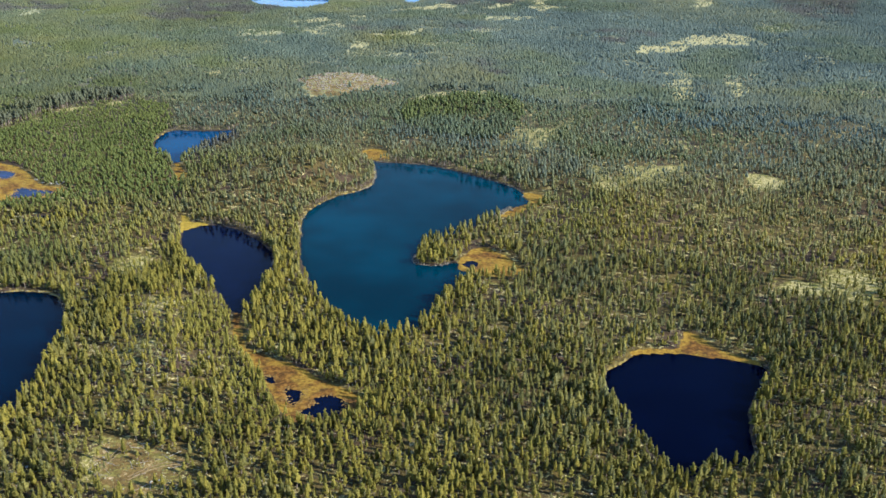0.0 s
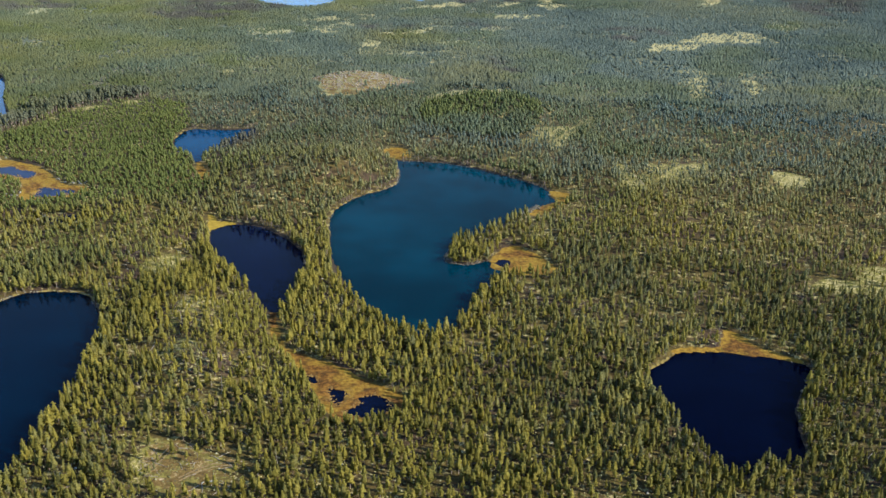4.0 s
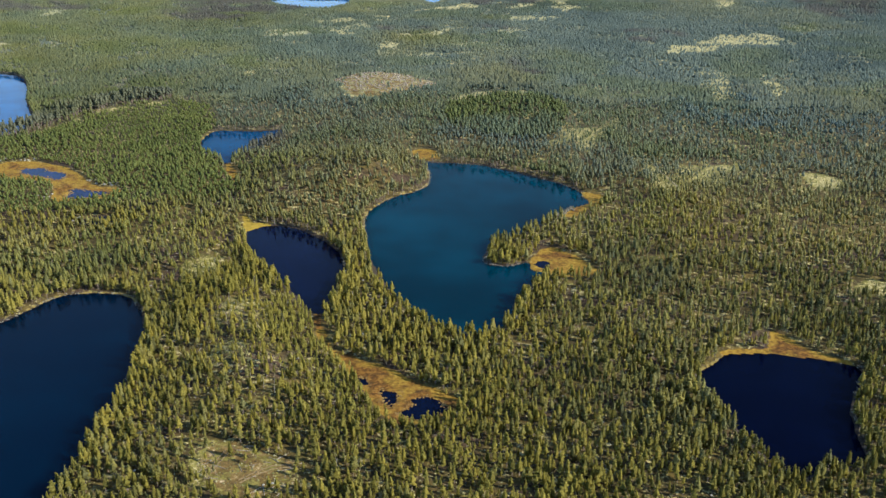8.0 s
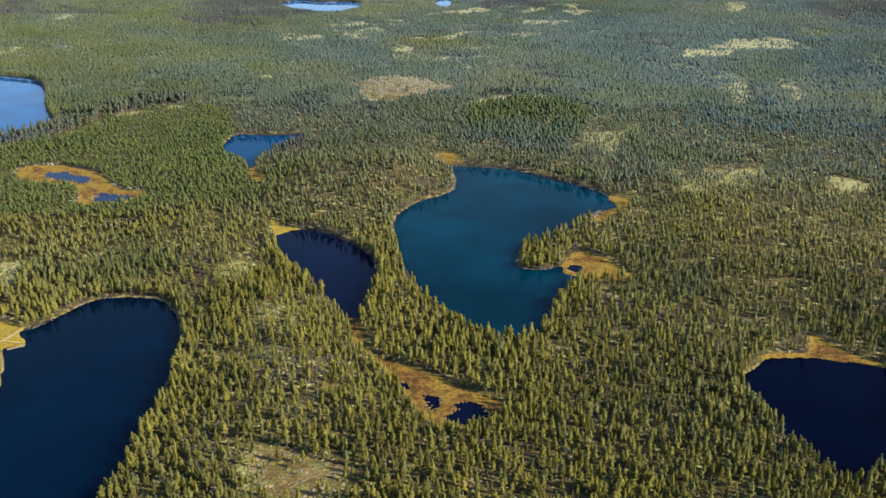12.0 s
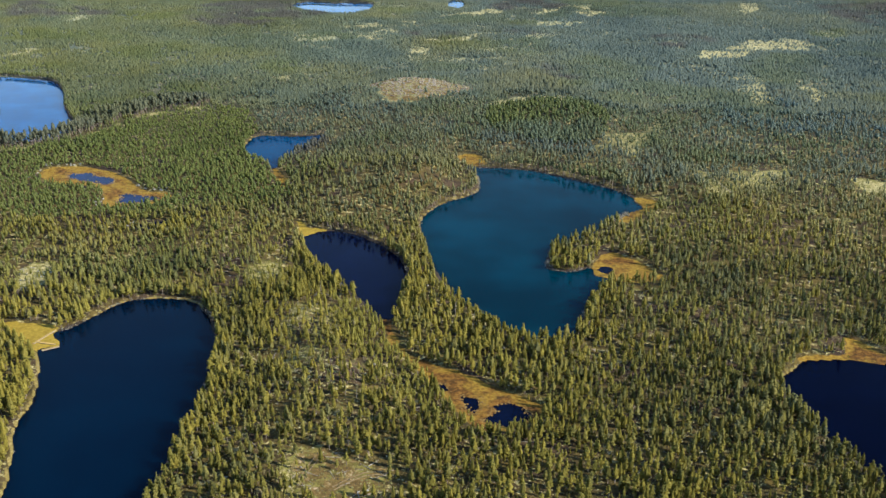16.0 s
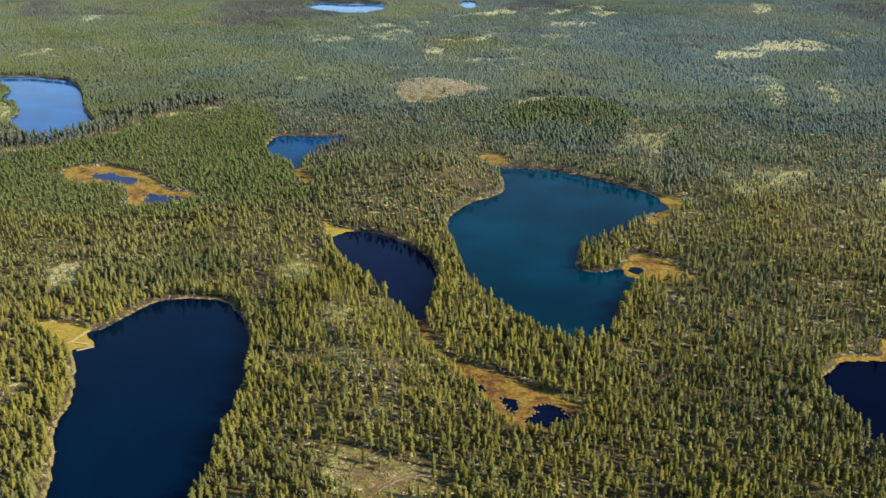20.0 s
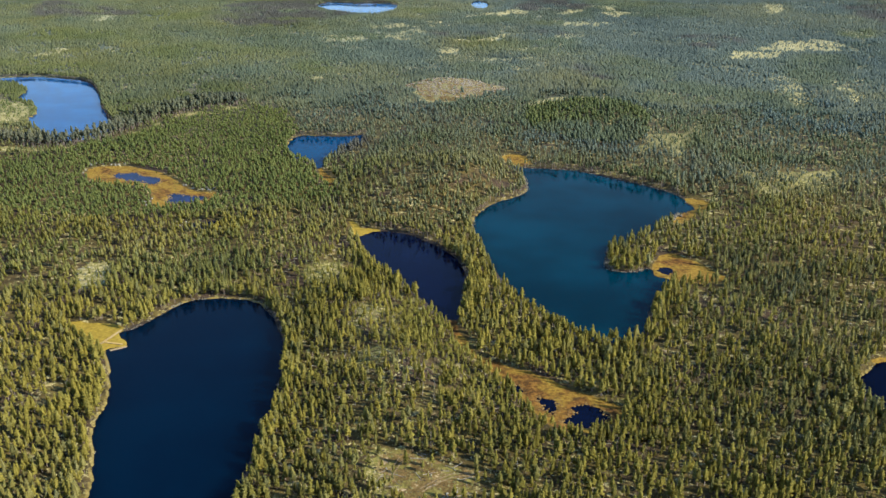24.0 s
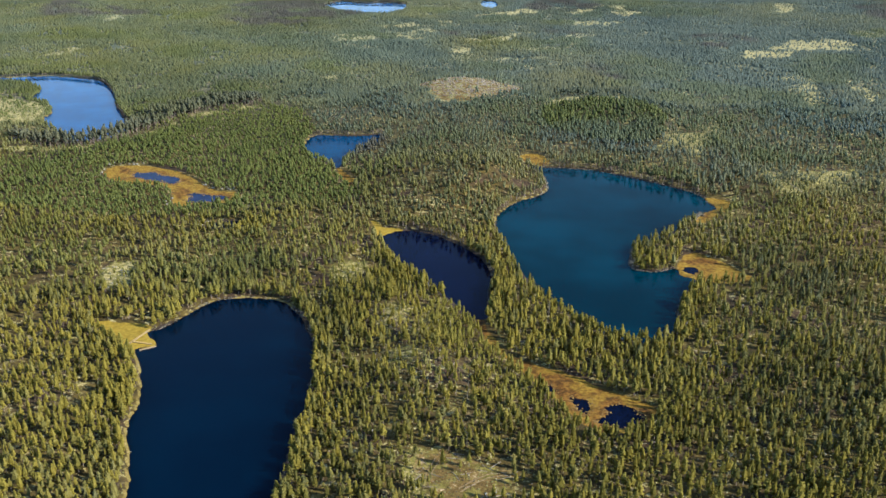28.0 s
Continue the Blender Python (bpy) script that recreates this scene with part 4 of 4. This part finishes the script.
def hummocks():
    """Sedge tussocks in and round the bog pools, in one mesh."""
    r = np.random.RandomState(6)
    verts, faces, count = [], [], 0
    for name, (_, _, poly) in LAKES.items():
        if "pool" not in name or name in ("wood_pool", "bay_pool"):
            continue
        low, high = poly.min(0) - 3, poly.max(0) + 3
        area = float(np.prod(high - low))
        p = r.uniform(low, high, (int(area * 0.5), 2))
        d = side(poly, p)
        p = p[(d > -0.7 - (5.0 if name == "bog_pool_c" else 3.0) * r.rand(len(p)) ** 4) & (d < 2.2)]
        for x, y in p:
            w = r.uniform(0.35, 1.1)
            a = np.arange(6) * math.pi / 3 + r.uniform(0, 1)
            ring = np.column_stack([x + np.cos(a) * w * r.uniform(0.7, 1.2, 6), y + np.sin(a) * w * r.uniform(0.7, 1.2, 6), np.full(6, -0.1)])
            top = [[x, y, r.uniform(0.3, 0.75)]]
            verts.append(np.concatenate([ring, top]))
            faces += [(count + i, count + (i + 1) % 6, count + 6) for i in range(6)]
            count += 7
    k = Nodes("sedge_tussock")
    k.set(Base_Color=k.ramp(k.noise(1.2, 4, 0.7), (0.3, (0.08, 0.044, 0.010)), (0.55, (0.165, 0.10, 0.023)), (0.75, (0.25, 0.18, 0.058))), Roughness=0.95)
    me = mesh_from("sedge_tussocks", np.concatenate(verts), np.array(faces), [k.mat])
    tagged(new("sedge_tussocks", me), "rust and gold sedge tussocks round the bog pools", "tussocks", kind="stuff")


def heath_tufts():
    """Knee-high heather, juniper and dead grass between the near trees, in one mesh."""
    p = scatter(330, 600, 2.0)
    z, water, bog, glade, felled = land(p)
    ok = (water > 2) & (bog > 1) & (rng.rand(len(p)) < 0.75)
    p, z = p[ok], z[ok]
    n = len(p)
    a = np.arange(4) * math.pi / 2 + rng.uniform(0, 6, (n, 1))
    w, h = rng.uniform(0.25, 0.8, (n, 1)), rng.uniform(0.2, 0.9, n)
    r = w * rng.uniform(0.7, 1.3, (n, 4))
    ring = np.stack([p[:, :1] + np.cos(a) * r, p[:, 1:] + np.sin(a) * r, np.repeat(z[:, None] - 0.15, 4, 1)], -1)
    verts = np.concatenate([ring, np.stack([p[:, 0] + rng.uniform(-0.2, 0.2, n), p[:, 1], z + h], -1)[:, None]], 1).reshape(-1, 3)
    faces = (np.array([(0, 1, 4), (1, 2, 4), (2, 3, 4), (3, 0, 4)])[None] + 5 * np.arange(n)[:, None, None]).reshape(-1, 3)
    k = Nodes("heath_tuft")
    island = k.n.new("ShaderNodeNewGeometry").outputs["Random Per Island"]
    k.set(Base_Color=k.ramp(island, (0.0, (0.030, 0.026, 0.012)), (0.35, (0.085, 0.066, 0.028)), (0.6, (0.105, 0.110, 0.028)), (0.85, (0.17, 0.155, 0.06)), (1.0, (0.27, 0.25, 0.14))), Roughness=0.95)
    tagged(new("heath_tufts", mesh_from("heath_tufts", verts, faces, [k.mat])), "low tufts of heather, dry grass and pale lichen", "heath plants", kind="stuff")


def slash():
    """Branch heaps and stumps on the felled ground, in one mesh."""
    spots = open_places(700, 41, lambda w, b, g, f: f > 0.5, -290, -150, 1070, 1200)
    r = np.random.RandomState(9)
    verts, faces, count = [], [], 0
    for x, y, z in spots:
        v, f = spindle(r, 0.0, r.uniform(0.5, 1.3), 4)
        v = v * (1.4, 1.0, r.uniform(0.5, 1.3)) + (x, y, z - 0.1)
        verts.append(v)
        faces += [tuple(i + count for i in t) for t in f]
        count += len(v)
    me = mesh_from("felling_slash", np.concatenate(verts), np.array(faces), [GREY_WOOD])
    tagged(new("felling_slash", me), "heaps of grey branches and stumps on felled ground", "branches", kind="stuff")


fallen_logs()
boulders()
dead_pines()
boardwalk((-377, 465.5), (-371.8, 483.5), 0.35, "bleached plank boardwalk crossing the golden spit")
boardwalk((-375.6, 467.6), (-364.0, 465.6), 0.35, "bleached plank boardwalk branching to the jetty")
boardwalk((-368.5, 458.3), (-360.8, 463.9), 0.2, "weathered plank jetty along the lake edge")
hummocks()
heath_tufts()
slash()


def shore_shrubs():
    """Grey leafless willow bushes at the water's edge."""
    k = Nodes("willow_twigs")
    k.set(Base_Color=k.ramp(k.noise(0.7, 4, 0.7), (0.3, (0.07, 0.065, 0.045)), (0.7, (0.19, 0.175, 0.13))), Roughness=0.9)
    r = np.random.RandomState(17)
    meshes = []
    for t in range(4):
        pieces = [spray(r, (math.cos(a) * 0.15, math.sin(a) * 0.15, 0.0), a, r.uniform(0.6, 1.0), 0.09, r.uniform(0.5, 1.4)) for a in r.uniform(0, 6.3, 22)]
        v, f = join(pieces)
        meshes.append(mesh_from("shore_shrub", v, f, [k.mat]))
    spots = []
    for n, (x0, x1, y0, y1) in enumerate(((98, 130, 375, 470), (-66, -48, 510, 560), (-40, -15, 690, 715), (-84, -70, 595, 640), (-300, -262, 420, 530), (-182, -172, 540, 600))):
        spots += open_places(20, 60 + n, lambda w, b, g, f: (w > 0.6) & (w < 4.5), x0, x1, y0, y1)
    for i, (x, y, z) in enumerate(spots):
        ob = new("shore_shrub", meshes[i % 4])
        h = r.uniform(1.6, 3.4)
        ob.matrix_world = Matrix.LocRotScale((x, y, z - 0.05), Euler((0, 0, i * 2.1)), (h, h, h))
        tagged(ob, "grey leafless willow bush beside the water", "shrub", "willow bushes along the shores")


def shore_stones():
    """Small pale stones along the water line, in one mesh."""
    r = np.random.RandomState(23)
    verts, faces, count = [], [], 0
    for n, (x0, x1, y0, y1, many) in enumerate(((-140, 0, 740, 830, 320), (-90, -45, 585, 640, 160), (-180, -130, 640, 800, 160), (-375, -290, 480, 540, 160), (-365, -315, 300, 450, 12),
                                                (30, 130, 440, 490, 30))):
        for x, y, z in open_places(many, 80 + n, lambda w, b, g, f: (w > -0.6) & (w < 1.6) & (b > -1), x0, x1, y0, y1):
            w = r.uniform(0.25, 0.8)
            v, f = spindle(r, -0.3, 0.6, 5)
            verts.append(v * (w, w * r.uniform(0.6, 1.2), w * 0.5) + (x, y, max(z, 0) + 0.05))
            faces += [tuple(i + count for i in t) for t in f]
            count += len(v)
    me = mesh_from("shore_stones", np.concatenate(verts), np.array(faces), [STONE])
    tagged(new("shore_stones", me), "small pale stones scattered along the shores", "stones", kind="stuff")


shore_shrubs()
shore_stones()


def sandy_track(points, width, low=(0.16, 0.14, 0.08), high=(0.40, 0.36, 0.25)):
    """A worn strip of pale sand laid over the heath."""
    k = Nodes("pale_sand")
    k.set(Base_Color=k.ramp(k.noise(1.2, 4, 0.7), (0.3, low), (0.7, high)), Roughness=0.95)
    pts = np.array(points, float)
    s = np.linspace(0, len(pts) - 1, 40)
    line = np.column_stack([np.interp(s, np.arange(len(pts)), pts[:, i]) for i in (0, 1)])
    along = np.gradient(line, axis=0)
    across = np.stack([-along[:, 1], along[:, 0]], 1) / np.linalg.norm(along, axis=1)[:, None]
    wobble = 1 + 0.5 * (rough_noise(line, 9, 3) - 0.5)
    edges = [line + across * width * w * wobble[:, None] for w in (-0.5, 0.5)]
    bm = bmesh.new()
    rows = [[bm.verts.new((x, y, ground_at(x, y) + up)) for up in (0.12, -0.4)] for e in edges for x, y in e]
    n = len(line)
    for i in range(n - 1):
        a, b, c, d = rows[i], rows[i + 1], rows[n + i + 1], rows[n + i]
        bm.faces.new((a[0], b[0], c[0], d[0]))
        bm.faces.new((a[0], a[1], b[1], b[0]))
        bm.faces.new((d[0], c[0], c[1], d[1]))
    bmesh.ops.recalc_face_normals(bm, faces=bm.faces[:])
    ob = part("track", bm, k.mat, None)
    tagged(ob, "pale sandy track worn across the open heath", "track", kind="structure")


sandy_track([(56, 858), (60, 830), (64, 800), (71, 770), (76, 748)], 1.2, (0.12, 0.10, 0.05), (0.30, 0.26, 0.16))
# wheel ruts in the near clearing
for ruts in ([(-197, 346), (-195.5, 355), (-193, 364)], [(-195, 345), (-193.5, 354), (-191, 363)], [(-181, 342), (-175, 348.5), (-169, 353), (-160, 355)], [(-180, 340), (-174, 346.5), (-168, 351), (-159, 353)]):
    sandy_track(ruts, 0.55, (0.10, 0.068, 0.024), (0.25, 0.18, 0.085))
